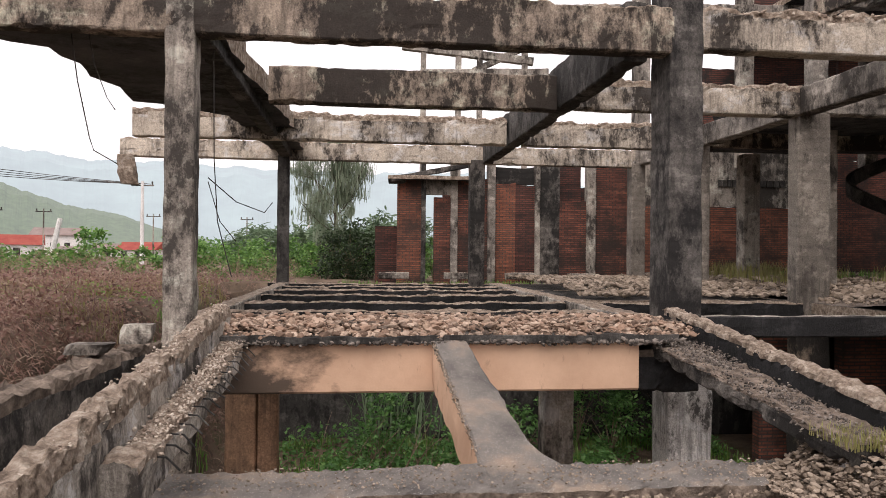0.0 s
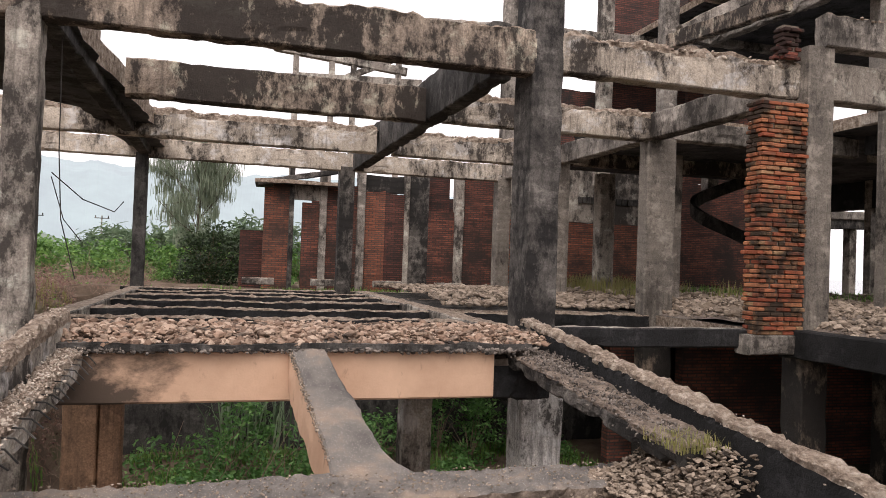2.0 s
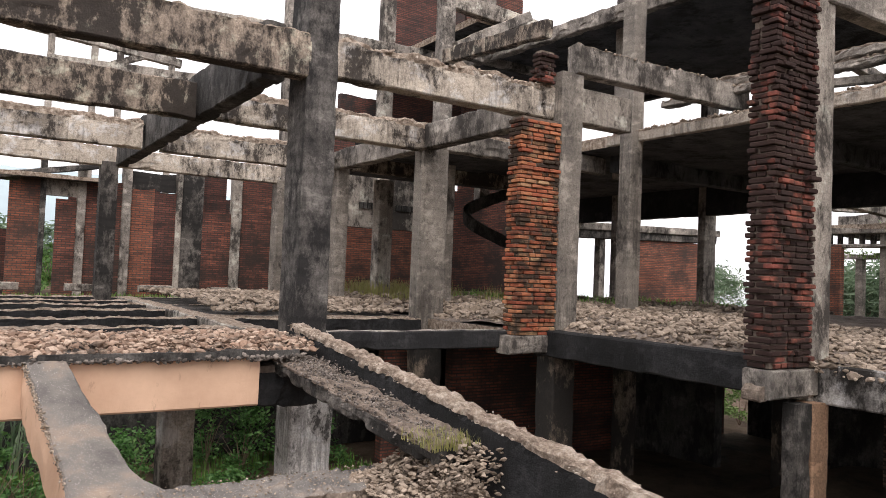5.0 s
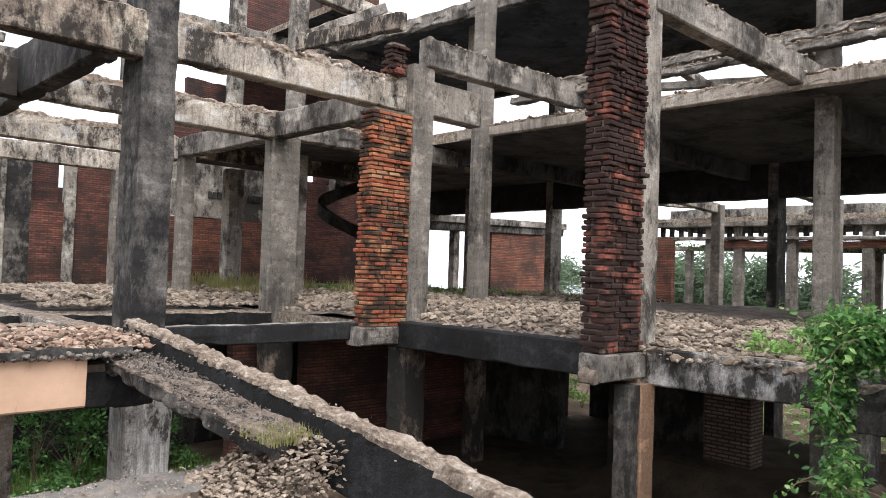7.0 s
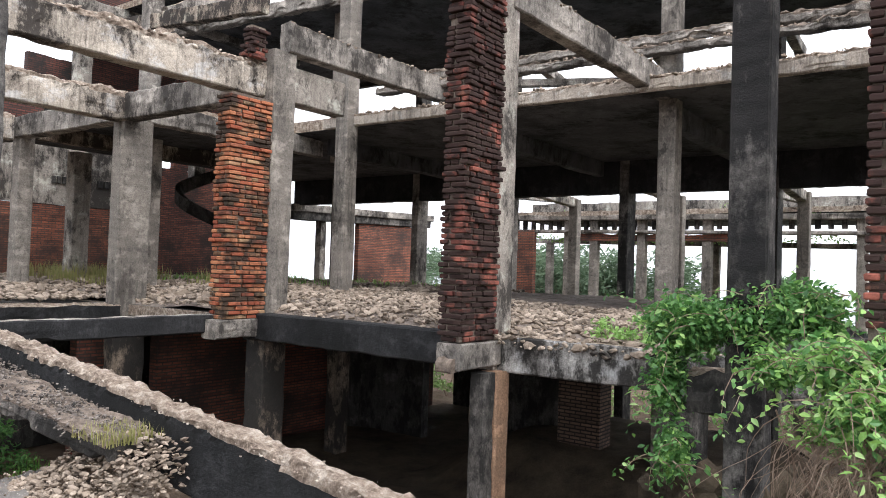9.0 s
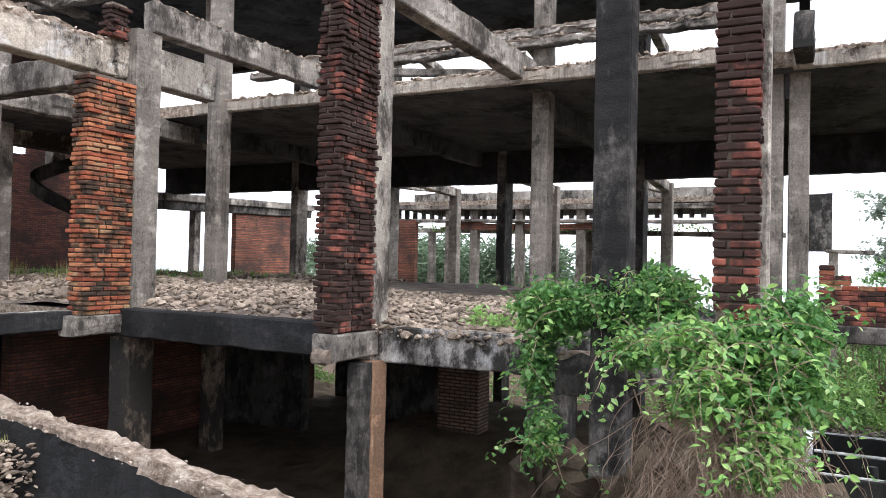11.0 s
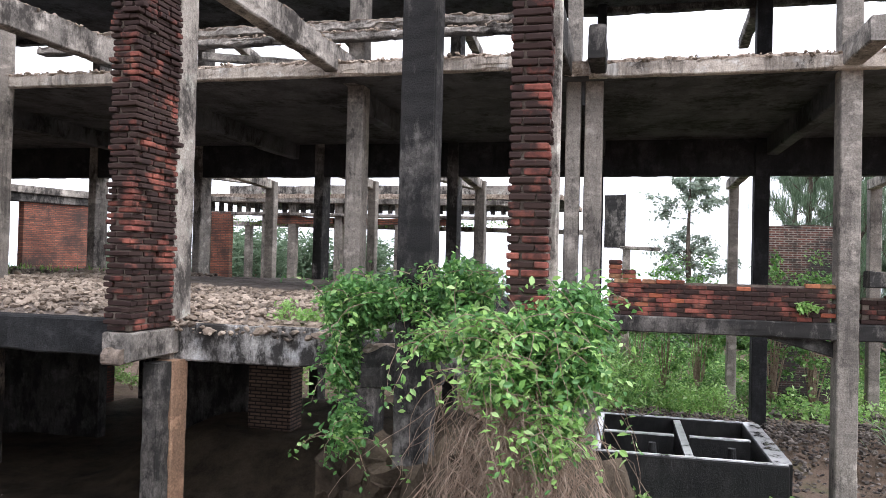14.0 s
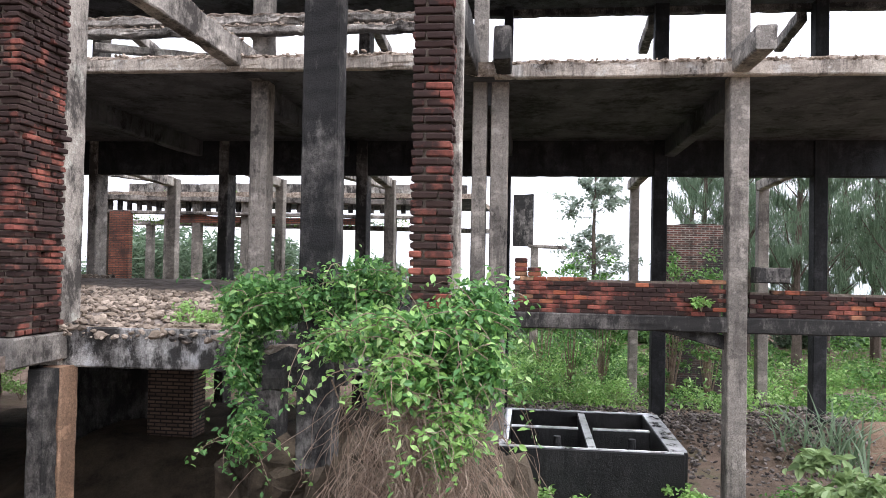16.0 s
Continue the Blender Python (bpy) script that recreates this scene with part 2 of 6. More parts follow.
M_ASPH = screed()
# Pale base colour paints the sky's glare on the wet wall tops.
M_RIMGLARE, nt, b = graph("rim_sky_glare")
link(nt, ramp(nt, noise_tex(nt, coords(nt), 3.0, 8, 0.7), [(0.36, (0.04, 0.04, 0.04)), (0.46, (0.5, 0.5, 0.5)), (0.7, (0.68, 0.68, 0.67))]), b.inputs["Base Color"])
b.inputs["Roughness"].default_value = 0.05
M_CRUMB = earthy("crumbled_concrete", [(0.06, 0.048, 0.04), (0.2, 0.16, 0.13), (0.38, 0.31, 0.25)], 6.0, 0.06, 26)
M_RUBBLE = earthy("rubble_bed", [(0.09, 0.075, 0.065), (0.2, 0.165, 0.14), (0.32, 0.27, 0.23)], 3.0, 0.06, 18)
M_STONE = pieces("rubble_stones", [(0.1, 0.078, 0.06), (0.26, 0.205, 0.155), (0.42, 0.345, 0.275), (0.2, 0.16, 0.125), (0.33, 0.265, 0.205)], SOOT, 0.15, True)
M_PALESTONE = pieces("pale_crumbs", [(0.22, 0.165, 0.13), (0.46, 0.38, 0.31), (0.62, 0.55, 0.47), (0.38, 0.3, 0.24)], SOOT, 0.1, True)
M_DARKSTONE = pieces("dark_crumbs", [(0.045, 0.038, 0.034), (0.14, 0.12, 0.105), (0.27, 0.235, 0.205), (0.09, 0.078, 0.07)], SOOT, 0.2, True)
M_REDSTONE = pieces("brick_rubble", [(0.09, 0.06, 0.045), (0.3, 0.2, 0.145), (0.48, 0.37, 0.29), (0.2, 0.14, 0.105), (0.36, 0.26, 0.19)], SOOT, 0.25, True)
M_BRICK = pieces("orange_brick", [(0.22, 0.06, 0.035), (0.36, 0.115, 0.06), (0.46, 0.2, 0.1), (0.26, 0.085, 0.05), (0.42, 0.27, 0.15), (0.3, 0.15, 0.08)], (0.03, 0.024, 0.02), 0.5)
M_BRICKB = pieces("smoked_brick", [(0.2, 0.062, 0.048), (0.34, 0.115, 0.08), (0.26, 0.082, 0.06), (0.38, 0.16, 0.105)], (0.018, 0.016, 0.015), 0.84)
M_MORTAR = earthy("mortar", [(0.08, 0.064, 0.052), (0.22, 0.18, 0.145)], 8.0, 0.02)
M_WALL = brickwork("red_brick_wall", (0.25, 0.085, 0.055), (0.12, 0.045, 0.033), (0.06, 0.046, 0.04), (0.03, 0.022, 0.018), 0.6)
M_WALLO = brickwork("orange_brick_wall", (0.33, 0.115, 0.065), (0.19, 0.07, 0.044), (0.09, 0.068, 0.056), (0.045, 0.03, 0.024), 0.5)
M_WALLB = brickwork("smoked_brick_wall", (0.15, 0.052, 0.038), (0.08, 0.032, 0.026), (0.04, 0.03, 0.026), SOOT, 0.5)
M_SOIL = earthy("soil", [(0.035, 0.028, 0.02), (0.09, 0.07, 0.05), (0.14, 0.11, 0.075)], 1.5, 0.05)
M_GRASSY = earthy("grassy_soil", [(0.06, 0.043, 0.032), (0.12, 0.088, 0.063), (0.22, 0.16, 0.12), (0.12, 0.125, 0.06)], 0.6, 0.05)
M_LEAF = leafy("vine_leaf", [(0.045, 0.13, 0.035), (0.12, 0.28, 0.07), (0.08, 0.21, 0.055), (0.24, 0.44, 0.14)])
M_BUSH = leafy("bush_leaf", [(0.06, 0.15, 0.035), (0.12, 0.26, 0.06), (0.22, 0.38, 0.1)])
M_GRASS = leafy("grass_blade", [(0.09, 0.21, 0.035), (0.16, 0.32, 0.06), (0.24, 0.36, 0.1)])
M_PALEG = leafy("dry_grass", [(0.3, 0.27, 0.1), (0.24, 0.26, 0.08), (0.36, 0.3, 0.15)])
M_DRY = leafy("dry_brush", [(0.08, 0.036, 0.03), (0.26, 0.135, 0.108), (0.4, 0.26, 0.2), (0.15, 0.08, 0.065), (0.52, 0.4, 0.3)])
M_SAGE = leafy("sage_leaf", [(0.14, 0.22, 0.08), (0.23, 0.33, 0.13), (0.34, 0.44, 0.2)])
M_DEEP = leafy("deep_green_leaf", [(0.012, 0.026, 0.01), (0.03, 0.055, 0.02), (0.05, 0.085, 0.03)])
M_HOAR2 = leafy("pale_needle_tree", [(0.16, 0.21, 0.14), (0.24, 0.29, 0.2), (0.32, 0.37, 0.27)])
M_PINE = leafy("needle_tree", [(0.1, 0.16, 0.09), (0.15, 0.22, 0.13), (0.22, 0.3, 0.19)])
M_BARK = earthy("bark", [(0.07, 0.055, 0.045), (0.16, 0.125, 0.1)], 6.0)
M_TWIG = earthy("dry_stems", [(0.13, 0.085, 0.06), (0.3, 0.22, 0.165), (0.42, 0.33, 0.26)], 6.0)


# ---- mesh helpers ----
def obj_from(name, bm, mat, label="", category="", group="", kind="", loc=(0, 0, 0), parent=None, smooth=False):
    me = bpy.data.meshes.new(name)
    bm.normal_update()
    bm.to_mesh(me)
    bm.free()
    if smooth:
        for p in me.polygons:
            p.use_smooth = True
    for m in (mat if isinstance(mat, (list, tuple)) else [mat]):
        me.materials.append(m)
    ob = new(name, me)
    ob.location = loc
    if parent is not None:
        ob.parent = parent
    return tagged(ob, label, category, group, kind)


def part(name, bm, mat, parent, label="", loc=(0, 0, 0)):
    return obj_from(name, bm, mat, label=label, parent=parent, loc=loc)


def nz(x, y, z, f):
    return noise.noise(Vector((x * f + 7.3, y * f - 2.1, z * f + 4.7)))


def section(w, h, nu, nv, c):
    """A chamfered rectangle, from its lower left round anticlockwise: (u, v, on the top)."""
    pts = []
    us = [-w / 2 + c + (w - 2 * c) * i / nu for i in range(nu + 1)]
    vs = [c + (h - 2 * c) * i / nv for i in range(nv + 1)]
    pts += [(u, 0.0, 0) for u in us]
    pts += [(w / 2, v, 0) for v in vs]
    pts += [(u, h, 1) for u in reversed(us)]
    pts += [(-w / 2, v, 0) for v in reversed(vs)]
    return pts


def loft(bm, a, b, w, h, step=0.12, amp=0.01, ragged=0.0, spall=0.0, nu=3, nv=4, chamfer=0.02, side=None, seed=0.0, bend=None, crust=0.0):
    """A bar from a to b with its underside on that line; ragged: how deep its top is broken; spall: its lower edges."""
    a, b = Vector(a), Vector(b)
    ax = (b - a)
    L = ax.length
    ax.normalize()
    if side is None:
        side = ax.cross(Vector((0, 0, 1))) if abs(ax.z) < 0.9 else Vector((1, 0, 0))
    side = Vector(side).normalized()
    up = side.cross(ax).normalized()
    sec = section(w, h, nu, nv, chamfer)
    n = max(2, int(L / step))
    rings = []
    for i in range(n + 1):
        p = a + ax * (L * i / n)
        if bend:
            p = p + bend(i / n)
        ring = []
        for u, v, top in sec:
            q = p + side * u + up * v
            s = Vector((q.x + seed, q.y, q.z))
            d1 = nz(s.x, s.y, s.z, 3.0) * amp + nz(s.x, s.y, s.z, 11.0) * amp * 0.6
            q = q + side * d1 * (1 if u > 0 else -1) + up * d1 * 0.6
            if ragged and v > h * 0.55:
                k = 1.0 if top else max(0, (v / h - 0.55) / 0.45)
                e = 0.5 + 0.5 * nz(p.x + seed, p.y, p.z, 1.1) + 0.5 * nz(s.x, s.y, s.z, 5.0) + 0.25 * nz(s.x, s.y, s.z, 14)
                q = q - up * ragged * k * max(0, e)
                if not top or abs(u) > w * 0.35:
                    q = q - side * (1 if u > 0 else -1) * ragged * 0.4 * k * max(0, nz(s.x, s.y, s.z + 3, 4.0) + 0.2)
            if crust and v > h * (1 - crust):
                e = nz(s.x, s.y, s.z, 15.0) * 0.03 + nz(s.x, s.y, s.z, 34.0) * 0.02
                q = q + (up * e if top else side * e)
            if spall and v < h * 0.3 and abs(u) > w * 0.3:
                e = max(0, nz(s.x, s.y, s.z + 9, 2.3) + 0.5 * nz(s.x, s.y, s.z, 9.0) - 0.1)
                q = q + up * spall * e - side * (1 if u > 0 else -1) * spall * e * 0.7
            ring.append(bm.verts.new(q))
        rings.append(ring)
    m = len(sec)
    for i in range(n):
        for j in range(m):
            k = (j + 1) % m
            f = bm.faces.new((rings[i][j], rings[i][k], rings[i + 1][k], rings[i + 1][j]))
            if sec[j][2] and sec[k][2] and ragged:
                f.material_index = 1
            elif crust:
                c = rings[i][j].co
                if (sec[j][1] + sec[k][1]) / 2 > h * (1 - crust * (0.75 + 0.9 * nz(c.x + seed, c.y, c.z, 1.1) * 0.5 + 0.12 * nz(c.x + seed, c.y, c.z, 6))):
                    f.material_index = 1
    bm.faces.new(list(reversed(rings[0])))
    bm.faces.new(rings[n])
    return bm


def beam(a, b, w, h, mat, label, ragged=0.0, spall=0.04, amp=0.012, step=0.12, name="concrete_beam", mat2=None, group="beams of the ruin", parent=None, category="beam", kind="structure", chamfer=0.02, **kw):
    bm = bmesh.new()
    loft(bm, (0, 0, 0), Vector(b) - Vector(a), w, h, step, amp, ragged, spall, seed=a[0] * 3.1 + a[1] * 1.7 + a[2], chamfer=chamfer, **kw)
    if parent is not None:
        return obj_from(name, bm, [mat, mat2 or M_BROKEN], label=label, parent=parent, loc=a)
    return obj_from(name, bm, [mat, mat2 or M_BROKEN], label, category, group, kind, loc=a)


def column(x0, x1, y0, y1, z0, z1, mat, label, amp=0.008, spall=0.0, group="columns of the ruin", name="concrete_column", lean=(0, 0)):
    if 7.5 < x0 < 12.8 and y0 > 4.2 and z0 < -3 and z1 > 0:
        column(x0, x1, y0, y1, z0, -0.25, M_SCORCH, "scorched concrete column of the cellar with tan patches", 0.015, 0.04)
        z0 = -0.25
    w, d = x1 - x0, y1 - y0
    bm = bmesh.new()
    loft(bm, (0, 0, 0), (lean[0], lean[1], z1 - z0), w, d, 0.16, amp, 0, spall, nu=2, nv=2, chamfer=0.018, side=(1, 0, 0), seed=x0 * 2.3 + y0)
    return obj_from(name, bm, mat, label, "column", group, "structure", loc=((x0 + x1) / 2, y1, z0))


def jbox(bm, m, sx, sy, sz, jit=0.0, rng=random):
    vs = []
    for k in range(8):
        p = Vector(((sx if k & 1 else -sx) / 2, (sy if k & 2 else -sy) / 2, (sz if k & 4 else -sz) / 2))
        if jit:
            p += Vector((rng.uniform(-1, 1) * sx, rng.uniform(-1, 1) * sy, rng.uniform(-1, 1) * sz)) * jit
        vs.append(bm.verts.new(m @ p))
    for q in ((0, 2, 3, 1), (4, 5, 7, 6), (0, 1, 5, 4), (2, 6, 7, 3), (0, 4, 6, 2), (1, 3, 7, 5)):
        bm.faces.new([vs[i] for i in q])


class Soup:
    """Vertices and faces gathered for one large mesh."""

    def __init__(self):
        self.v, self.f = [], []

    def add(self, verts, faces):
        o = len(self.v)
        self.v.extend(verts)
        self.f.extend([tuple(i + o for i in f) for f in faces])

    def make(self, name, mat, label="", category="", kind="stuff", parent=None, group="", loc=(0, 0, 0)):
        me = bpy.data.meshes.new(name)
        me.from_pydata([tuple(Vector(p) - Vector(loc)) for p in self.v], [], self.f)
        me.materials.append(mat)
        ob = new(name, me)
        ob.location = loc
        if parent is not None:
            ob.parent = parent
        return tagged(ob, label, category, group, kind)


BOXF = ((0, 2, 3, 1), (4, 5, 7, 6), (0, 1, 5, 4), (2, 6, 7, 3), (0, 4, 6, 2), (1, 3, 7, 5))


G = (1 + 5 ** 0.5) / 2
ICO = [Vector(p).normalized() for p in ((-1, G, 0), (1, G, 0), (-1, -G, 0), (1, -G, 0), (0, -1, G), (0, 1, G), (0, -1, -G), (0, 1, -G), (G, 0, -1), (G, 0, 1), (-G, 0, -1), (-G, 0, 1))]
ICOF = ((0, 11, 5), (0, 5, 1), (0, 1, 7), (0, 7, 10), (0, 10, 11), (1, 5, 9), (5, 11, 4), (11, 10, 2), (10, 7, 6), (7, 1, 8), (3, 9, 4), (3, 4, 2), (3, 2, 6), (3, 6, 8), (3, 8, 9), (4, 9, 5), (2, 4, 11), (6, 2, 10), (8, 6, 7), (9, 8, 1))


def stone(soup, x, y, z, s, rng, flat=0.55):
    """A knobbly lump of twenty faces."""
    e = Euler((rng.uniform(-0.5, 0.5), rng.uniform(-0.5, 0.5), rng.uniform(0, 6.3))).to_matrix()
    a, b, c = s * rng.uniform(0.35, 0.65), s * rng.uniform(0.28, 0.5), s * flat * rng.uniform(0.3, 0.6)
    at = Vector((x, y, z))
    soup.add([e @ Vector((p.x * a * rng.uniform(0.65, 1.25), p.y * b * rng.uniform(0.65, 1.25), p.z * c * rng.uniform(0.65, 1.25))) + at for p in ICO], ICOF)


def leaf(soup, p, s, rng, droop=0.3, long=1.0):
    """A folded leaf of four faces."""
    e = Euler((rng.gauss(0, 0.6) - droop, rng.gauss(0, 0.6), rng.uniform(0, 6.3))).to_matrix()
    l, w = s * long, s * 0.5 / max(1, long * 0.7)
    pts = [(0, 0, 0), (w / 2, l * 0.35, 0.06 * s), (w * 0.42, l * 0.65, 0.03 * s), (0, l, -0.12 * s), (-w * 0.42, l * 0.65, 0.03 * s), (-w / 2, l * 0.35, 0.06 * s), (0, l * 0.5, -0.03 * s)]
    soup.add([e @ Vector(q) + Vector(p) for q in pts], ((0, 1, 6), (1, 2, 6), (2, 3, 6), (3, 4, 6), (4, 5, 6), (5, 0, 6)))


def blade(soup, p, h, w, rng, lean=0.35):
    a = rng.uniform(0, 6.3)
    dx, dy = math.cos(a), math.sin(a)
    k = rng.uniform(0.2, 1) * lean * h
    P = Vector(p)
    sd = Vector((-dy, dx, 0)) * w / 2
    m1 = P + Vector((dx * k * 0.3, dy * k * 0.3, h * 0.55))
    m2 = P + Vector((dx * k, dy * k, h * rng.uniform(0.8, 1)))
    soup.add([P - sd, P + sd, m1 + sd * 0.8, m1 - sd * 0.8, m2], ((0, 1, 2, 3), (3, 2, 4)))


def stem(soup, pts, r0, r1, sides=4):
    n = len(pts)
    vs, fs = [], []
    for i, p in enumerate(pts):
        p = Vector(p)
        d = (Vector(pts[min(i + 1, n - 1)]) - Vector(pts[max(i - 1, 0)])).normalized()
        s = d.orthogonal().normalized()
        t = d.cross(s)
        r = r0 + (r1 - r0) * i / (n - 1)
        vs += [p + (s * math.cos(6.2832 * k / sides) + t * math.sin(6.2832 * k / sides)) * r for k in range(sides)]
    for i in range(n - 1):
        for k in range(sides):
            fs.append((i * sides + k, i * sides + (k + 1) % sides, (i + 1) * sides + (k + 1) % sides, (i + 1) * sides + k))
    soup.add(vs, fs)

# ---- ground ----
GZ = -3.2


def smooth(a, b, x):
    k = min(1, max(0, (x - a) / (b - a)))
    return k * k * (3 - 2 * k)


def ground_z(x, y):
    """Low ground under the ruin, banked up to floor level to the west and north."""
    west = smooth(-2.3, -4.2, x) * smooth(-4, 2, y)
    north = smooth(20.6, 23.0, y) * smooth(27, 17, x)
    up = max(west, north)
    z = GZ + (3.05 * up)
    z -= 3.0 * smooth(55, 75, x) + 1.5 * smooth(60, 110, y) * smooth(20, 40, x)
    z += 0.12 * nz(x, y, 0, 0.35) + 0.05 * nz(x, y, 0, 1.3)
    z += 0.8 * smooth(11, 13, x) * smooth(19, 16, x) * smooth(1.5, 3, y) * smooth(9, 7, y)
    z += 0.35 * smooth(15.5, 17.5, x) * smooth(23, 20, x) * smooth(-10, -7, y) * smooth(2, 0.5, y)
    z += 1.7 * smooth(10.5, 8.6, x) * smooth(6.3, 7.6, x) * smooth(-1.6, -0.2, y) * smooth(3.0, 1.8, y)
    return z


def strip(lo, hi, near, far_step):
    vals, v = [], lo
    while v < hi:
        vals.append(v)
        v += near if -8 < v < 32 else far_step * (1 + 0.06 * max(0, abs(v) - 32))
    vals.append(hi)
    return vals


gx, gy = strip(-1500, 1500, 0.4, 2.0), strip(-1500, 1500, 0.4, 2.0)
g = Soup()
g.v = [(x, y, ground_z(x, y)) for y in gy for x in gx]
W = len(gx)
g.f = [(j * W + i, j * W + i + 1, (j + 1) * W + i + 1, (j + 1) * W + i) for j in range(len(gy) - 1) for i in range(W - 1)]
g.make("ground", M_GRASSY, "grassy soil with bare earth round the ruin", "ground", "structure")

# ---- beams and columns over the open floor ----
TOPS = dict(nu=4, nv=8, step=0.08, crust=0.06)
TOPB = dict(nu=4, nv=8, step=0.08, crust=0.28)
T_TAN = "tan plastered concrete beam blackened by mould, broken along its top"
beam((-7.0, 9.05, 3.37), (3.92, 9.05, 3.37), 0.3, 0.62, M_TAN, T_TAN, 0.08, 0.06, **TOPS)
beam((4.25, 9.05, 3.44), (8.14, 9.05, 3.44), 0.3, 0.62, M_CREAM, "cream plastered concrete beam with black runs, broken along its top", 0.14, 0.05, **TOPB)
beam((8.56, 9.0, 3.46), (9.85, 9.0, 3.46), 0.3, 0.58, M_PALE, "clean grey concrete beam stub beyond the brick pier")
beam((-1.5, 12.5, 3.29), (3.35, 12.5, 3.29), 0.28, 0.62, M_TAN, "grey concrete beam stained black, spalled underneath", 0.04, 0.08)
beam((3.7, 12.5, 3.33), (7.85, 12.5, 3.33), 0.28, 0.6, M_CREAM, "cream plastered concrete beam with black runs, broken along its top", 0.14, 0.06, **TOPB)
beam((-4.85, 16.6, 3.29), (3.3, 16.6, 3.29), 0.28, 0.66, M_CREAM, "cream plastered concrete beam with black runs, broken along its top", 0.12, 0.07, **TOPB)
beam((3.7, 16.6, 3.29), (7.7, 16.6, 3.29), 0.28, 0.64, M_CREAM, "cream plastered concrete beam with black runs, broken along its top", 0.14, 0.06, **TOPB)
beam((-6.2, 20.15, 3.29), (7.7, 20.15, 3.29), 0.28, 0.52, M_CREAM, "cream plastered concrete beam with black runs, broken along its top", 0.08, 0.06, **TOPS)
beam((3.5, 9.1, 3.3), (3.5, 20.2, 3.3), 0.3, 0.8, M_BLACK, "smoke-black concrete beam running back, ragged underside", 0.05, 0.1)
beam((7.95, 9.1, 3.36), (7.95, 20.2, 3.36), 0.3, 0.5, M_GREY, "grey concrete beam running back over the rubble", 0.05, 0.06)
beam((-1.95, 9.1, 3.36), (-1.95, 20.2, 3.36), 0.3, 0.5, M_BLACK, "soot-black concrete edge beam under the broken slab", 0.0, 0.08)

C_GREY = "grey weathered concrete column with board marks"
column(-2.27, -1.93, 8.9, 9.25, -3.3, 6.5, M_PALE, "pale grey weathered concrete column, edges worn", 0.015, 0.05)
column(3.72, 4.28, 8.55, 9.05, -3.3, -0.3, M_LIME, "whitewashed concrete column below the floor with a black run", 0.015, 0.03)
column(3.88, 4.31, 8.9, 9.55, -0.3, 7.3, M_SMOKE, "dark smoke-stained concrete column with pitted corners", 0.012, 0.03)
column(8.13, 8.59, 8.72, 9.15, -3.3, 4.2, M_COL, "grey concrete column bonded to a brick pier")
column(7.8, 8.43, 12.42, 12.74, -3.3, 3.4, M_COL, C_GREY)
column(7.85, 8.17, 16.5, 16.85, -3.3, 3.4, M_COL, C_GREY)
column(-2.17, -1.87, 20.0, 20.3, -3.3, 3.4, M_BLACK, "slim soot-black concrete column")
column(3.02, 3.42, 20.0, 20.4, -3.3, 3.4, M_DARK, "slim dark concrete column")
column(7.6, 8.0, 20.0, 20.4, -3.3, 3.4, M_COL, C_GREY)
column(9.62, 10.05, 17.6, 18.0, -3.3, 3.4, M_PALE, C_GREY)
column(9.26, 9.66, 14.0, 14.4, -3.3, 3.4, M_COL, C_GREY)

# broken slab overhead, with its ragged edges
def plate(outline, z0, z1, mat, label, name, seed=1, amp=0.12, step=0.35, category="slab", edge=None):
    """A slab with a ragged outline, thick and slightly uneven beneath."""
    pts = []
    n = len(outline)
    for i in range(n):
        a, b = Vector(outline[i][:2]), Vector(outline[(i + 1) % n][:2])
        rag = outline[i][2] if len(outline[i]) > 2 else 0
        k = max(1, int((b - a).length / step)) if rag else 1
        nrm = Vector((-(b - a).y, (b - a).x)).normalized()
        for j in range(k):
            p = a.lerp(b, j / k)
            p += nrm * rag * (nz(p.x, p.y, seed, 1.7) + 0.6 * nz(p.x, p.y, seed, 5))
            pts.append(p)
    bm = bmesh.new()
    o = pts[0]
    lo = [bm.verts.new((p.x - o.x, p.y - o.y, 0.02 * nz(p.x, p.y, 0, 3))) for p in pts]
    hi = [bm.verts.new((p.x - o.x + 0.03 * nz(p.x, p.y, 2, 6), p.y - o.y, z1 - z0 + 0.03 * nz(p.x, p.y, 1, 4))) for p in pts]
    bm.faces.new(list(reversed(lo)))
    bm.faces.new(hi)
    m = len(pts)
    for i in range(m):
        k = (i + 1) % m
        f = bm.faces.new((lo[i], lo[k], hi[k], hi[i]))
        f.material_index = 1
    bmesh.ops.recalc_face_normals(bm, faces=bm.faces)
    bmesh.ops.triangulate(bm, faces=[f for f in bm.faces if len(f.verts) > 4])
    return obj_from(name, bm, [mat, edge or M_BROKEN], label, category, "", "structure", loc=(o.x, o.y, z0))


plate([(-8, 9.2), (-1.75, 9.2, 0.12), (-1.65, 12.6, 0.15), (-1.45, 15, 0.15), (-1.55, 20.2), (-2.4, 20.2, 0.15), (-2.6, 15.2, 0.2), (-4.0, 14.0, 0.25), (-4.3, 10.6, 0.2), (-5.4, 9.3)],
      3.55, 3.9, M_SOFFIT, "near-black broken concrete floor slab overhead", "broken_slab")

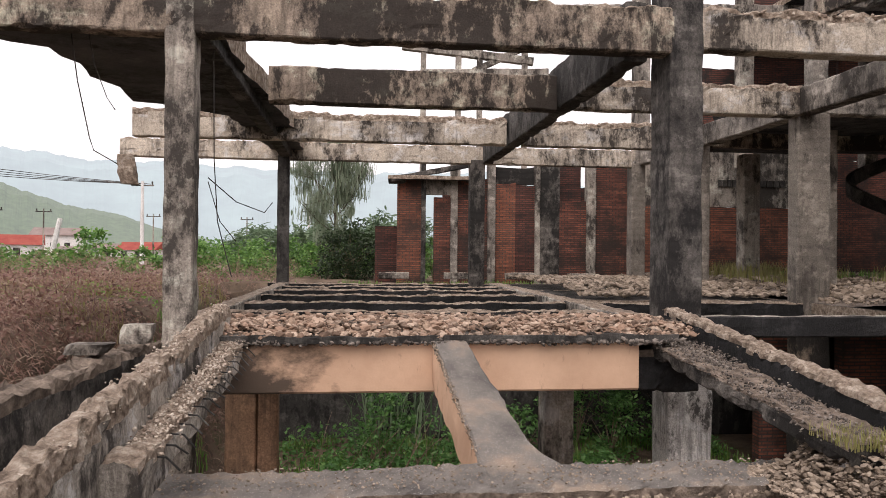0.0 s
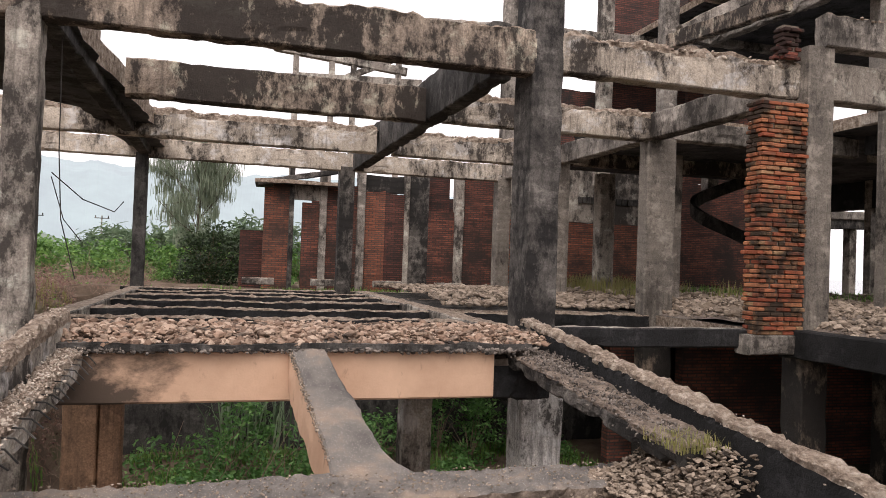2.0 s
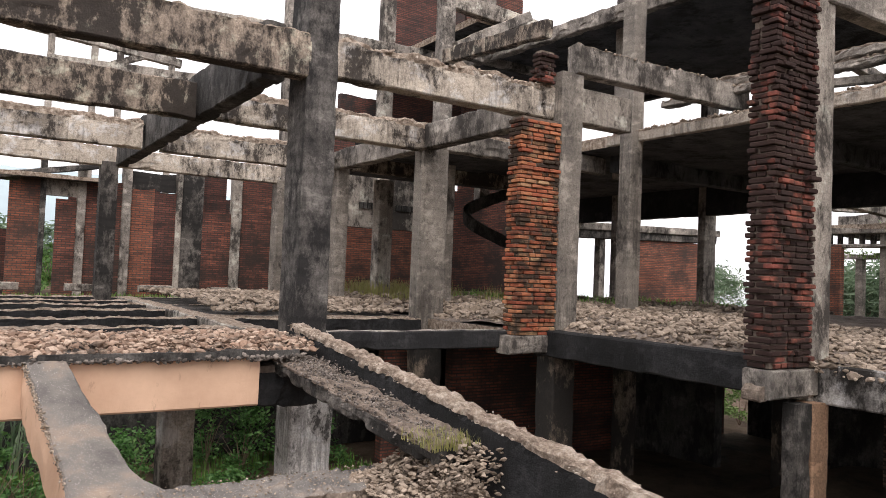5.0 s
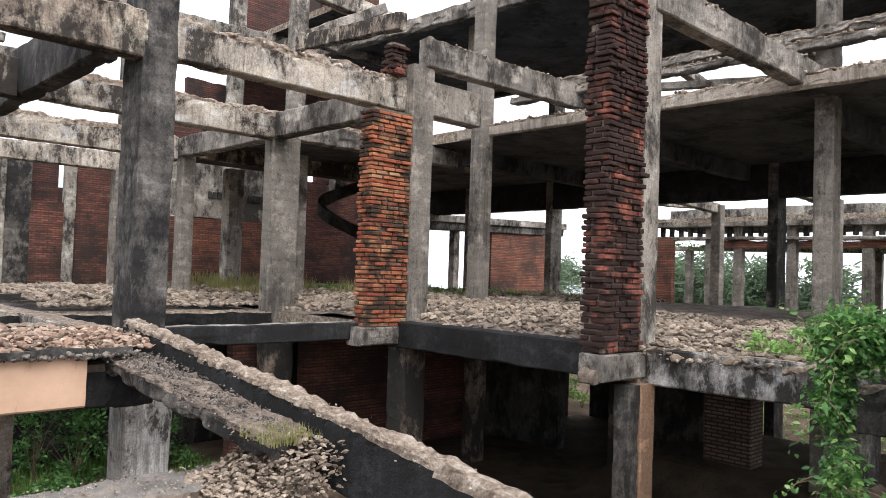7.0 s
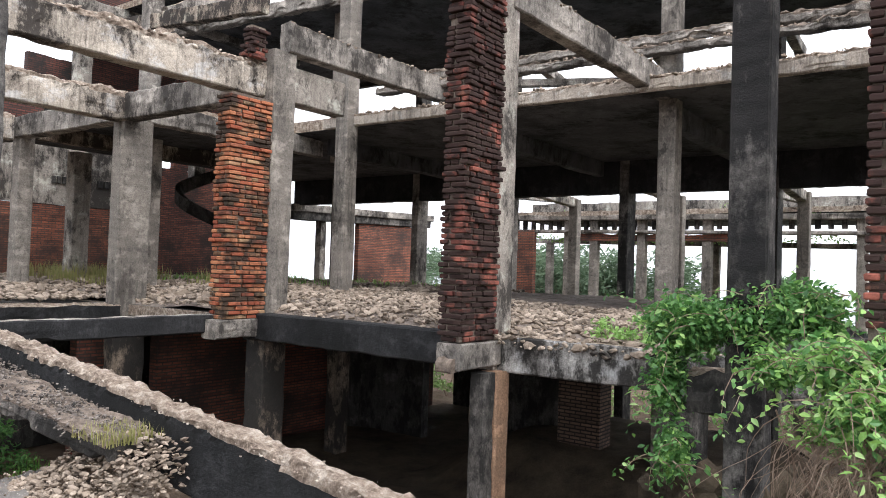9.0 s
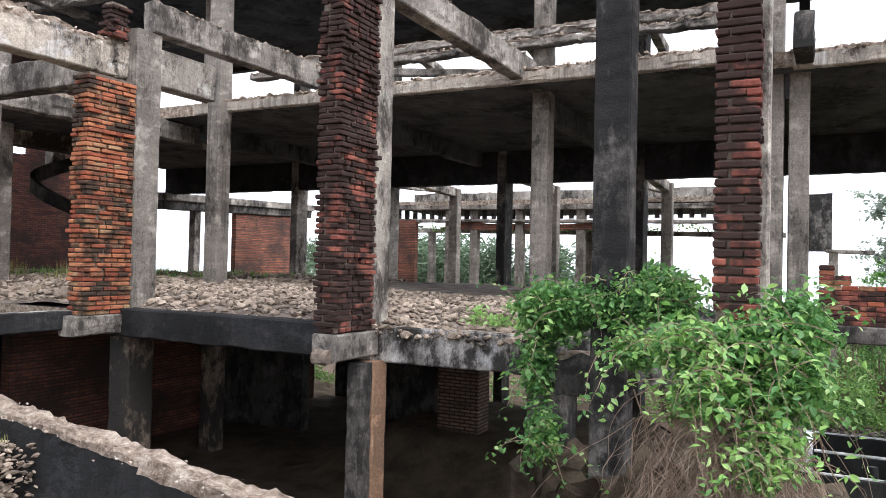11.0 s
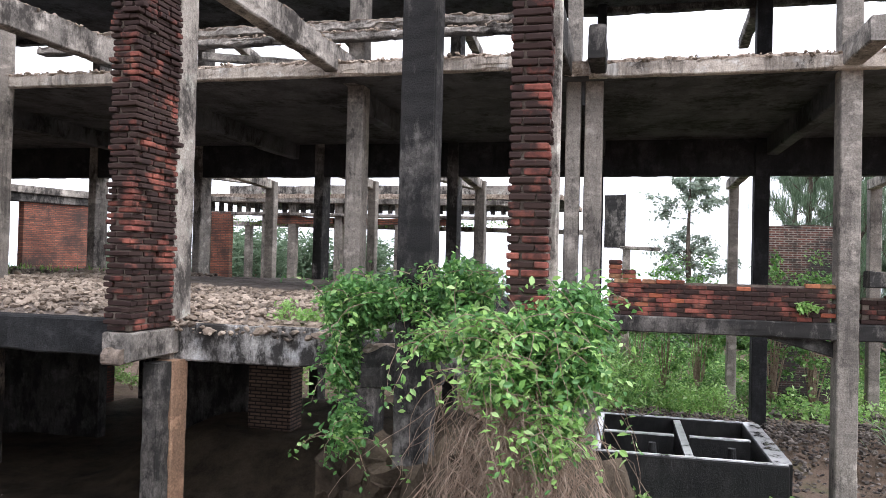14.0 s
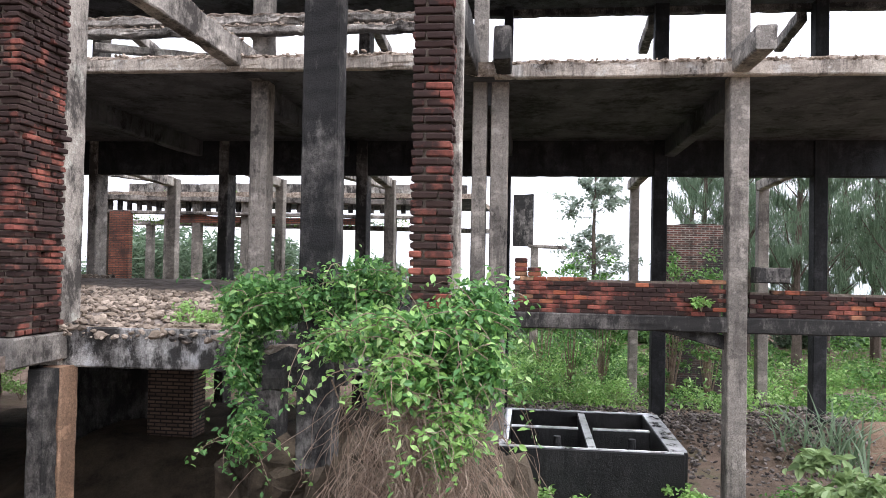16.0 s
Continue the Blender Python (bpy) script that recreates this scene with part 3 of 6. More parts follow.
# ---- stair head, ramped parapets and the near cross beam ----
beam((-1.35, 7.5, -0.57), (2.88, 7.5, -0.57), 0.3, 0.5, M_PEACH, "peach-rendered concrete beam under the stair head", 0.0, 0.0, 0.006, mat2=M_PEACH)
beam((2.86, 7.8, -0.62), (3.6, 7.8, -0.62), 0.6, 0.5, M_JET, "broken soot-black concrete corner at the stair head", 0.1, 0.2, 0.06, mat2=M_CRUMB, nu=7, nv=6, step=0.06, crust=0.2)
plate([(-1.65, 7.28, 0.05), (3.3, 7.28, 0.05), (3.3, 9.0, 0.03), (-1.65, 9.0, 0.03)], -0.07, 0.0, M_DARK, "broken concrete slab strip under the rubble", "slab_strip", edge=M_BLACK)
PAR = dict(nu=4, nv=9, step=0.06, crust=0.3)
beam((3.75, 8.6, -0.33), (3.75, 1.2, -1.15), 0.2, 0.57, M_JET, "sloping near-black concrete parapet with a broken pale top", 0.06, 0.0, 0.008, nu=5, nv=12, step=0.05, crust=0.17)
beam((3.32, 7.6, -0.27), (3.47, 4.6, -0.6), 0.44, 0.2, M_DARK, "sloping broken concrete stair edge under the parapet", 0.05, 0.16, 0.03, mat2=M_CRUMB, nu=8, nv=6, step=0.06, crust=0.35)
beam((-1.4, 7.9, -0.28), (-1.4, 1.9, -0.79), 0.17, 0.61, M_PLASTER, "sloping grey concrete parapet with a broken pale top", 0.08, 0.0, 0.012, **PAR)
beam((-1.22, 7.6, -0.3), (-1.22, 4.0, -0.57), 0.2, 0.3, M_PLASTER, "sloping broken concrete stair edge with cut bars", 0.06, 0.16, 0.025, nu=6, nv=6, step=0.06, crust=0.4)
beam((-2.2, 5.45, -1.2), (4.0, 5.45, -1.2), 0.62, 0.36, M_CRUMB, "gritty dark concrete cross beam with broken edges", 0.02, 0.06, 0.02, mat2=M_ASPH, nu=8, nv=6, step=0.05, crust=0.12)


def stringer():
    """The middle carrier: it drops in a hollow curve and flares where it meets the cross beam."""
    bm = bmesh.new()
    n, rows = 26, []
    for i in range(n + 1):
        k = i / n
        y = 7.35 - 1.75 * k
        z = -0.02 - 0.86 * (k ** 0.95)
        flare = max(0, k - 0.8) / 0.2
        cx = 0.905 + 0.34 * k + 0.1 * flare ** 2
        w = 0.35 + 0.19 * k + 0.34 * flare ** 2
        r = []
        for u, v in ((-0.5, -0.42), (-0.5, -0.2), (-0.49, -0.03), (-0.44, 0.0), (-0.15, 0.01), (0.15, 0.01), (0.44, 0.0), (0.49, -0.03), (0.5, -0.2), (0.5, -0.42)):
            e = 0.02 * nz(u * 9, y * 4, v * 8, 1.0) + 0.012 * nz(u * 20, y * 12, v * 20, 1)
            r.append(bm.verts.new((cx + u * w + e - 0.9, y - 7.35, z + v + e * 0.7)))
        rows.append(r)
    for i in range(n):
        for j in range(9):
            f = bm.faces.new((rows[i][j], rows[i][j + 1], rows[i + 1][j + 1], rows[i + 1][j]))
            f.material_index = 1 if 2 <= j <= 6 else 0
        bm.faces.new((rows[i][9], rows[i][0], rows[i + 1][0], rows[i + 1][9]))
    bm.faces.new(rows[0])
    bm.faces.new(list(reversed(rows[n])))
    bmesh.ops.recalc_face_normals(bm, faces=bm.faces)
    obj_from("stair_stringer", bm, [M_PEACH, M_ASPH], "curved gritty concrete stair carrier with peach sides", "stringer", "", "structure", loc=(0.9, 7.35, 0))


stringer()
plate([(-2.2, -3), (4.2, -3), (4.2, 2.2), (-2.2, 2.2)], -1.1, -0.85, M_ASPH, "gritty concrete stair landing", "stair_landing")
for x in (-2.1, 3.8):
    column(x, x + 0.35, -0.2, 0.15, -3.3, -1.1, M_DARK, "dark concrete column under the landing")

# ---- floor frame: beams left bare where the floor has gone ----
F_LAB = "black concrete floor beam with a pale worn top"
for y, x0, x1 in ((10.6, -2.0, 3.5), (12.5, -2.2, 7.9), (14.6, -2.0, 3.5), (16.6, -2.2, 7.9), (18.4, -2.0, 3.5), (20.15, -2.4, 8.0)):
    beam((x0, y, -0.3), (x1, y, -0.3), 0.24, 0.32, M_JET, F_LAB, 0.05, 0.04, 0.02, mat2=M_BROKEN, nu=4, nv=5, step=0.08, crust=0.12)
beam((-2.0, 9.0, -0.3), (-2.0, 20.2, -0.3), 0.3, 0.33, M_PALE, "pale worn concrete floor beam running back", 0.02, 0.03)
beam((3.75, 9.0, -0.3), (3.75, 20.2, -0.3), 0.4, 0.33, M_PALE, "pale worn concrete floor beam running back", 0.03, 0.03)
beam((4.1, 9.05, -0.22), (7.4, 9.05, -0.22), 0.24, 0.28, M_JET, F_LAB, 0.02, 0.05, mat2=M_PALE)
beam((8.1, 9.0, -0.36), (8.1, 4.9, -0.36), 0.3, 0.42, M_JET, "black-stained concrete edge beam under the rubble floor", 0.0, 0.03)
beam((8.5, 4.7, -0.42), (8.5, 0.6, -0.42), 0.3, 0.46, M_PATCH, "smoke-stained concrete edge beam with white patches", 0.02, 0.03)
plate([(8.1, 4.9), (8.5, 4.8), (8.5, 0.8), (12.7, 0.8), (18.9, 2.4), (18.9, 23.9), (8.0, 23.9), (8.1, 9.0)], -0.2, 0.0, M_DARK, "rubble-covered concrete floor slab", "floor_slab")
plate([(4.0, 13.2, 0.15), (7.9, 13.0), (7.9, 20.1), (4.0, 20.1)], -0.15, 0.0, M_DARK, "rubble-covered concrete floor slab", "floor_slab")


# sea beyond the shore
m, nt, b = graph("sea_water")
b.inputs["Base Color"].default_value = (0.25, 0.3, 0.31, 1)
b.inputs["Roughness"].default_value = 0.18
bump(nt, b, noise_tex(nt, coords(nt, (0.6, 1.5, 1)), 0.8, 4), 0.15, 0.2)
w = Soup()
w.add([(58, -1500, -4.9), (2500, -1500, -4.9), (2500, 1500, -4.9), (58, 1500, -4.9)], [(0, 1, 2, 3)])
w.make("sea", m, "pale grey sea under an overcast sky", "water", "structure")

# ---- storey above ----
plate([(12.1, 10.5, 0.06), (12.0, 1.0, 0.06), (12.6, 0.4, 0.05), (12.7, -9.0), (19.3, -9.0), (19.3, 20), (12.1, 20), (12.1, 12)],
      3.84, 4.08, M_SOFFIT, "near-black concrete floor slab overhead with a broken tan edge", "upper_slab")
EDGE = "tan concrete slab edge, crumbled along its top"
beam((12.02, 11.5, 3.82), (12.02, 0.75, 3.82), 0.16, 0.28, M_EDGE, EDGE, 0.07, 0.05, nu=4, nv=6, step=0.08, crust=0.3)
beam((12.62, 0.1, 3.8), (12.62, -9.0, 3.8), 0.16, 0.3, M_EDGE, EDGE, 0.06, 0.04, nu=4, nv=6, step=0.08, crust=0.3)
beam((8.5, 4.72, 4.2), (12.95, 4.1, 3.8), 0.26, 0.46, M_GREY, "sloping grey concrete beam with a crumbled top", 0.06, 0.04, mat2=M_CRUMB, nu=4, nv=6, step=0.08, crust=0.12)
beam((8.4, 8.8, 4.2), (12.9, 8.8, 4.27), 0.26, 0.5, M_GREY, "grey concrete beam carried above the broken floor", 0.06, 0.03, mat2=M_CRUMB, nu=4, nv=6, step=0.08, crust=0.12)
beam((6.2, 0.5, 3.72), (12.95, 0.5, 3.85), 0.26, 0.6, M_DARK, "smoke-black concrete beam running in to a column pair", 0.03, 0.04)
beam((11.3, -3.72, 3.85), (12.8, -3.72, 3.85), 0.28, 0.35, M_GREY, "broken concrete beam stub on a column head", 0.02, 0.05)
beam((11.6, -0.05, 3.85), (12.95, -0.05, 3.85), 0.26, 0.5, M_DARK, "broken smoke-black beam stub on a column head", 0.04, 0.05)
for z, r in ((4.55, 0.1), (4.8, 0.06)):
    beam((12.5 + (z - 4.55), 10.4, z), (12.5 + (z - 4.55), 0.9, z), 0.24, 0.2, M_GREY, "crumbled grey concrete beam above the slab edge", r, 0.1, 0.05, mat2=M_CRUMB, nu=4, nv=5, step=0.07, crust=0.5)
beam((12.4, 6.9, 4.3), (13.6, 4.7, 4.35), 0.14, 0.14, M_PALE, "pale loose concrete bar lying across", 0, 0.02)
column(11.75, 12.1, 10.6, 10.95, -3.3, 7.2, M_COL, C_GREY)
for y in (7.8, 4.1, -3.74):
    column(12.7, 13.05, y - 0.16, y + 0.14, -3.3, 7.2, M_COL, C_GREY)
column(12.95, 13.25, 0.24, 0.48, -3.3, 7.2, M_COL, "grey concrete column, one of a close pair")
column(12.95, 13.25, -0.12, 0.17, -3.3, 4.2, M_COL, "grey concrete column, one of a close pair")
# The darker columns have their backlit silhouette put into the colour.
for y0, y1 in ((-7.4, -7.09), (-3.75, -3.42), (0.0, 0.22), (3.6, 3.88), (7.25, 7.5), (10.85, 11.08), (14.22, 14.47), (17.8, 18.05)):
    column(18.85, 19.4 if y0 > 3 else 19.2, y0, y1, -3.3, 7.2, M_GREY if y0 > 10 else M_DARK if y0 > 3 else M_JET, "concrete column of the far edge row, grey to silhouette-black")
beam((19.05, -9, 2.98), (19.05, 20, 2.98), 0.3, 0.9, M_JET, "near-black concrete edge beam at the back")
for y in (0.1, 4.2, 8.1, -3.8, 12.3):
    beam((13, y, 3.45), (19.0, y, 3.45), 0.26, 0.42, M_SOFFIT, "near-black concrete beam under the slab")
plate([(12.4, 17.2, 0.1), (12.95, 10.6, 0.1), (12.95, -9), (19.4, -9), (19.4, 20), (12.2, 20)], 7.15, 7.35, M_SOFFIT, "near-black concrete roof slab high above", "roof_slab")
beam((12.3, 17.6, 6.95), (12.95, 9.8, 6.95), 0.26, 0.34, M_GREY, "broken grey roof edge beam with ragged underside", 0.03, 0.14, 0.03)
beam((19.2, -9, 7.0), (19.2, 20, 7.0), 0.25, 0.3, M_DARK, "dark concrete roof edge beam")
# frame behind the far edge
for y0, y1 in ((-3.52, -3.28), (-7.0, -6.72), (3.45, 3.75), (6.8, 7.05), (10.15, 10.45)):
    column(21.85, 22.15, y0, y1, -3.3, 3.2, M_COL, "grey concrete column of the rear frame")
    beam((19.2, y0 + 0.2, 3.05), (22.0, y0 + 0.2, 2.95), 0.24, 0.3, M_PALE, "pale concrete beam of the rear frame", 0.05, 0.05)
    beam((19.2, y0 + 0.1, 6.75), (20.9, y0 + 0.1, 6.5), 0.24, 0.3, M_GREY, "broken grey beam stub under the roof edge", 0.03, 0.05)
# upper frame over the middle bays
for x, y, m in ((10.9, 20.2, M_PALE), (10.85, 16.7, M_GREY), (13.6, 12.6, M_GREY), (7.7, 20.0, M_GREY), (14.8, 20.2, M_GREY)):
    column(x, x + 0.42, y, y + 0.36, 3.4, 11.5, m, "grey concrete column of the open upper frame")
beam((11.0, 16.9, 6.95), (16.0, 16.9, 6.95), 0.26, 0.45, M_GREY, "grey concrete beam of the open upper frame", 0.06, 0.05)
beam((11.3, 16.6, 7.0), (13.8, 16.6, 8.4), 0.3, 0.3, M_GREY, "sloping concrete stair carrier in the open upper frame", 0.05, 0.05)
beam((10.9, 16.9, 8.3), (14.2, 16.9, 8.1), 0.3, 0.5, M_PALE, "pale concrete beam of the open upper frame", 0.06, 0.05)
beam((4.0, 20.3, 7.4), (15.0, 20.3, 7.9), 0.26, 0.42, M_PALE, "pale concrete beam of the open upper frame", 0.06, 0.05)
beam((11.0, 12.5, 6.3), (11.0, 20.4, 6.9), 0.26, 0.42, M_TAN, "tan concrete beam of the open upper frame", 0.06, 0.05)
beam((8.4, 12.6, 3.4), (12.9, 12.6, 3.4), 0.26, 0.42, M_GREY, "grey concrete beam over the rubble floor", 0.06, 0.05)
beam((8.0, 16.7, 3.4), (13.5, 16.7, 3.4), 0.26, 0.42, M_TAN, "tan concrete beam over the rubble floor", 0.06, 0.05)
plate([(8.3, 13.0, 0.1), (12.0, 12.8, 0.1), (12.2, 19.8), (8.3, 19.8)], 3.75, 3.95, M_SOFFIT, "near-black broken slab over the rubble floor", "broken_slab")
beam((9.4, 18.6, 4.35), (12.6, 18.6, 5.35), 0.3, 0.34, M_DARK, "dark sloping stair carrier behind the beams", 0.03, 0.06)
# light roof frame far back over the brick wall
for x in (2.2, 3.5, 4.3, 6.0):
    column(x, x + 0.2, 27, 27.2, 3.0, 8.4, M_PALE, "thin pale concrete post of a roof frame")
beam((1.5, 27.1, 8.3), (6.4, 27.1, 7.9), 0.24, 0.3, M_PALE, "thin pale concrete rail of a roof frame", 0.02, 0.02)
beam((2.2, 27.1, 7.3), (7.0, 27.1, 7.5), 0.24, 0.3, M_PALE, "thin pale concrete rail of a roof frame", 0.02, 0.02)
beam((4.2, 27.1, 7.5), (6.2, 27.1, 8.5), 0.2, 0.24, M_PALE, "thin pale slanting rail of a roof frame", 0.02, 0.02)
# low brick parapet's carrier
beam((12.85, -0.2, -0.22), (12.85, -9.0, -0.22), 0.26, 0.25, M_DARK, "dark concrete edge beam under a low brick wall", 0.0, 0.03)
beam((13.0, -3.6, -0.5), (13.0, -2.5, -0.2), 0.2, 0.22, M_BLACK, "soot-black sloping brace under the edge beam")
# under the floor
column(-1.56, -1.2, 9.0, 9.3, -3.3, -0.4, M_BRCOL, "brown rendered column with tied patches below the floor")
column(-1.2, -0.95, 9.05, 9.3, -3.3, -0.4, M_BRCOL, "brown rendered column with tied patches below the floor")
column(2.34, 2.72, 9.1, 9.45, -3.3, -0.3, M_PLASTER, "grey concrete column below the floor")
column(8.2, 8.6, 2.1, 2.5, -3.3, -0.4, M_DARK, "dark concrete column behind hanging vines")
column(5.6, 5.95, 12.5, 12.9, -3.3, -0.3, M_DARK, "dark concrete column below the floor")
beam((12.6, -3.95, 0.58), (12.6, -4.45, 0.58), 0.3, 0.26, M_DARK, "broken dark concrete bracket beside a column", 0.03, 0.04)
# brick and slabs of the upper storey behind
plate([(12.2, 17.0, 0.05), (19.3, 17.0), (19.3, 24), (12.2, 24)], 8.15, 8.35, M_SOFFIT, "near-black slab of the upper storey behind", "upper_slab")
beam((7.47, 4.66, -0.37), (7.47, 4.86, -0.37), 0.14, 0.2, M_CRUMB, "rough broken concrete knob on a corbel", 0.06, 0.06, 0.05, mat2=M_CRUMB, nu=5, nv=5, step=0.05)

# ---- dark columns and brick piers ----
column(7.3, 7.6, 1.26, 1.6, -3.3, 6.0, M_SMOKE, "dark grey board-marked concrete column rising out of vines", 0.006)
column(8.29, 8.67, 4.62, 4.98, -0.4, 6.5, M_PALE, "pale concrete column bonded to a brick pier")
column(7.9, 8.13, 4.5, 4.72, -3.3, -0.4, M_DARK, "scorched concrete column with its render peeling", 0.02, 0.06)
column(8.13, 8.44, 4.48, 4.72, -3.3, -0.4, M_BRCOL, "brown rendered column half, edges worn", 0.015, 0.04)


BRICK_MESH = {}


def brick_mesh(l, w, h, k):
    key = (round(l, 3), round(w, 3), k)
    if key not in BRICK_MESH:
        rng = random.Random(hash(key) % 9999)
        bm = bmesh.new()
        c = 0.009
        rows = []
        for z, i in ((-h / 2, c), (-h / 2 + c, 0), (h / 2 - c, 0), (h / 2, c)):
            rows.append([bm.verts.new((sx * (l / 2 - i) + rng.uniform(-1, 1) * 0.004, sy * (w / 2 - i) + rng.uniform(-1, 1) * 0.004, z + rng.uniform(-1, 1) * 0.002)) for sx, sy in ((-1, -1), (1, -1), (1, 1), (-1, 1))])
        for a, b in zip(rows, rows[1:]):
            for j in range(4):
                bm.faces.new((a[j], a[(j + 1) % 4], b[(j + 1) % 4], b[j]))
        bm.faces.new(list(reversed(rows[0])))
        bm.faces.new(rows[3])
        BRICK_MESH[key] = bm
    return BRICK_MESH[key]


MESHES = {}


def brick(parent, x, y, z, l, w, h, mat, k, rot=0.0):
    key = (round(l, 3), round(w, 3), k, mat.name)
    if key not in MESHES:
        me = bpy.data.meshes.new("brick")
        brick_mesh(l, w, h, k).to_mesh(me)
        me.materials.append(mat)
        MESHES[key] = me
    ob = new("brick", MESHES[key])
    ob.parent = parent
    ob.location, ob.rotation_euler = (x, y, z), (0, 0, rot)
    return ob


COURSE = 0.067


def pier(x0, y0, nx, ny, z0, z1, mat, label, rng, rough=0.012, base=True):
    """A brick pier: nx half bricks wide and ny half bricks deep, of courses laid in turn, round a mortar core."""
    HB = 0.112
    w, d = nx * HB, ny * HB
    root = new("brick_pier")
    root.location = (x0 + w / 2, y0 + d / 2, z0)
    tagged(root, label, "pier", "brick piers")
    bm = bmesh.new()
    jbox(bm, Matrix.Translation((0, 0, (z1 - z0) / 2)), w - 0.07, d - 0.07, z1 - z0 - 0.01)
    part("mortar_core", bm, M_MORTAR, root, "grey crumbling mortar")
    n = int((z1 - z0) / COURSE)
    for c in range(n):
        z = (c + 0.5) * COURSE
        wob = rng.gauss(0, rough * 0.6)
        for face in ("s", "w"):
            m = nx if face == "s" else ny
            u = 0 if (c % 2 == 0) == (face == "s") else 1
            first = True
            while u < m:
                k = 1 if (m - u == 1 or (nx > 2 and rng.random() < 0.25)) else 2
                l, mid = k * HB - 0.016, (u + k / 2) * HB
                u += k
                if rng.random() < 0.012:
                    continue
                out = max(-0.012, rng.gauss(0.002, rough) + wob)
                turn = rng.gauss(0, 0.015)
                if face == "s":
                    slip = rng.uniform(0, rough * 2.2) if first else 0
                    brick(root, -w / 2 + mid - slip, -d / 2 + 0.055 - out, z, l, 0.105, 0.053, mat, rng.randrange(3), turn)
                else:
                    slip = rng.uniform(0, rough * 2.2) if first else 0
                    brick(root, -w / 2 + 0.055 - out, -d / 2 + mid - slip, z, 0.105, l, 0.053, mat, rng.randrange(3), turn)
                first = False
    return root


rng = random.Random(5)
pier(7.32, 8.7, 7, 3, -0.02, 3.37, M_BRICK, "orange brick pier, ragged edges, standing by a column", rng, 0.016)
pier(7.5, 4.6, 7, 3, -0.02, 6.0, M_BRICKB, "soot-blackened red brick pier, ragged edges", rng, 0.018)
pier(6.45, 0.1, 2, 3, -0.3, 4.6, M_BRICKB, "slim dark red brick pier rising out of vines", rng, 0.006)
beam((7.2, 8.85, -0.3), (8.12, 8.85, -0.3), 0.34, 0.28, M_GREY, "grey concrete corbel under a brick pier", 0, 0.03)
beam((7.5, 4.75, -0.34), (8.35, 4.75, -0.34), 0.36, 0.31, M_GREY, "grey concrete corbel under a brick pier", 0, 0.05)


column(6.7, 6.84, 0.05, 0.3, -0.4, 4.6, M_PALE, "thin pale concrete post behind a slim brick pier")


# ---- back walls ----
def wall(x0, y0, x1, y1, z0, z1, t, mat, label, name="brick_wall"):
    a, b = Vector((x0, y0, 0)), Vector((x1, y1, 0))
    d = (b - a).normalized()
    s = Vector((-d.y, d.x, 0)) * t / 2
    n = max(2, int((b - a).length / 0.3))
    bm = bmesh.new()
    rows = []
    for i in range(n + 1):
        p = (b - a) * (i / n)
        e = 0.06 * nz(x0 + p.x, y0 + p.y, z1, 2.0)
        rows.append([bm.verts.new(q) for q in (p - s, p + s, p + s + Vector((0, 0, z1 - z0 + e)), p - s + Vector((0, 0, z1 - z0 + e)))])
    for r, q in zip(rows, rows[1:]):
        for j in range(4):
            bm.faces.new((r[j], q[j], q[(j + 1) % 4], r[(j + 1) % 4]))
    bm.faces.new(rows[0])
    bm.faces.new(list(reversed(rows[-1])))
    bmesh.ops.recalc_face_normals(bm, faces=bm.faces)
    return obj_from(name, bm, mat, label, "wall", "brick walls", "structure", loc=(x0, y0, z0))


HZ = -0.25
PANEL = "weathered red brick panel of a roofless building"
for x0, x1, z1, mat in ((1.23, 1.49, 3.1, M_WALLO), (1.49, 2.0, 3.2, M_WALLO), (2.43, 2.97, 2.65, M_WALL), (3.21, 4.2, 3.3, M_WALL), (4.45, 5.13, 3.15, M_WALLO),
                        (5.13, 5.8, 3.1, M_WALLB), (6.63, 7.54, 2.6, M_WALL), (6.6, 7.5, 3.9, M_WALLB), (7.85, 9.0, 3.95, M_WALL)):
    back = 0.5 if z1 == 3.9 else 0.0
    wall(x0, 24.1 + back, x1, 24.1 + back, HZ, z1, 0.2, mat, PANEL, "brick_panel")
for x0, x1, mat in ((2.0, 2.15, M_DARK), (2.97, 3.2, M_GREY), (4.19, 4.45, M_GREY), (5.78, 5.95, M_PALE), (7.54, 7.85, M_PALE), (9.0, 9.46, M_GREY)):
    column(x0, x1, 23.9, 24.2, -0.3, 3.9, mat, "weathered grey concrete post between brick panels", group="posts of the brick building")
wall(5.95, 24.1, 6.63, 24.1, HZ, 3.9, 0.2, M_DARK, "smoke-black concrete wall panel", "concrete_panel")
wall(3.0, 26.6, 9.2, 26.6, HZ, 3.3, 0.2, M_WALLB, "smoked brick rear wall of the roofless building")
wall(2.15, 24.1, 3.0, 24.1, 2.75, 3.25, 0.2, M_PALE, "pale rendered band over an opening", "lintel_band")
wall(4.3, 24.25, 5.8, 24.25, 3.15, 3.7, 0.2, M_DARK, "smoke-black concrete band over brick panels", "lintel_band")
wall(0.55, 25.5, 1.3, 25.5, HZ, 1.75, 0.15, M_WALLB, "low dark brick stub wall", "brick_panel")
plate([(0.9, 23.6, 0.03), (2.2, 23.5, 0.03), (4.0, 23.5, 0.03), (4.0, 25.5), (1.0, 25.5)], 3.2, 3.32, M_DARK, "thin dark broken roof slab of the brick building", "thin_roof")
beam((1.0, 23.7, 3.1), (4.2, 23.7, 3.75), 0.2, 0.18, M_DARK, "dark sloping roof edge of the brick building", 0.03, 0.03)
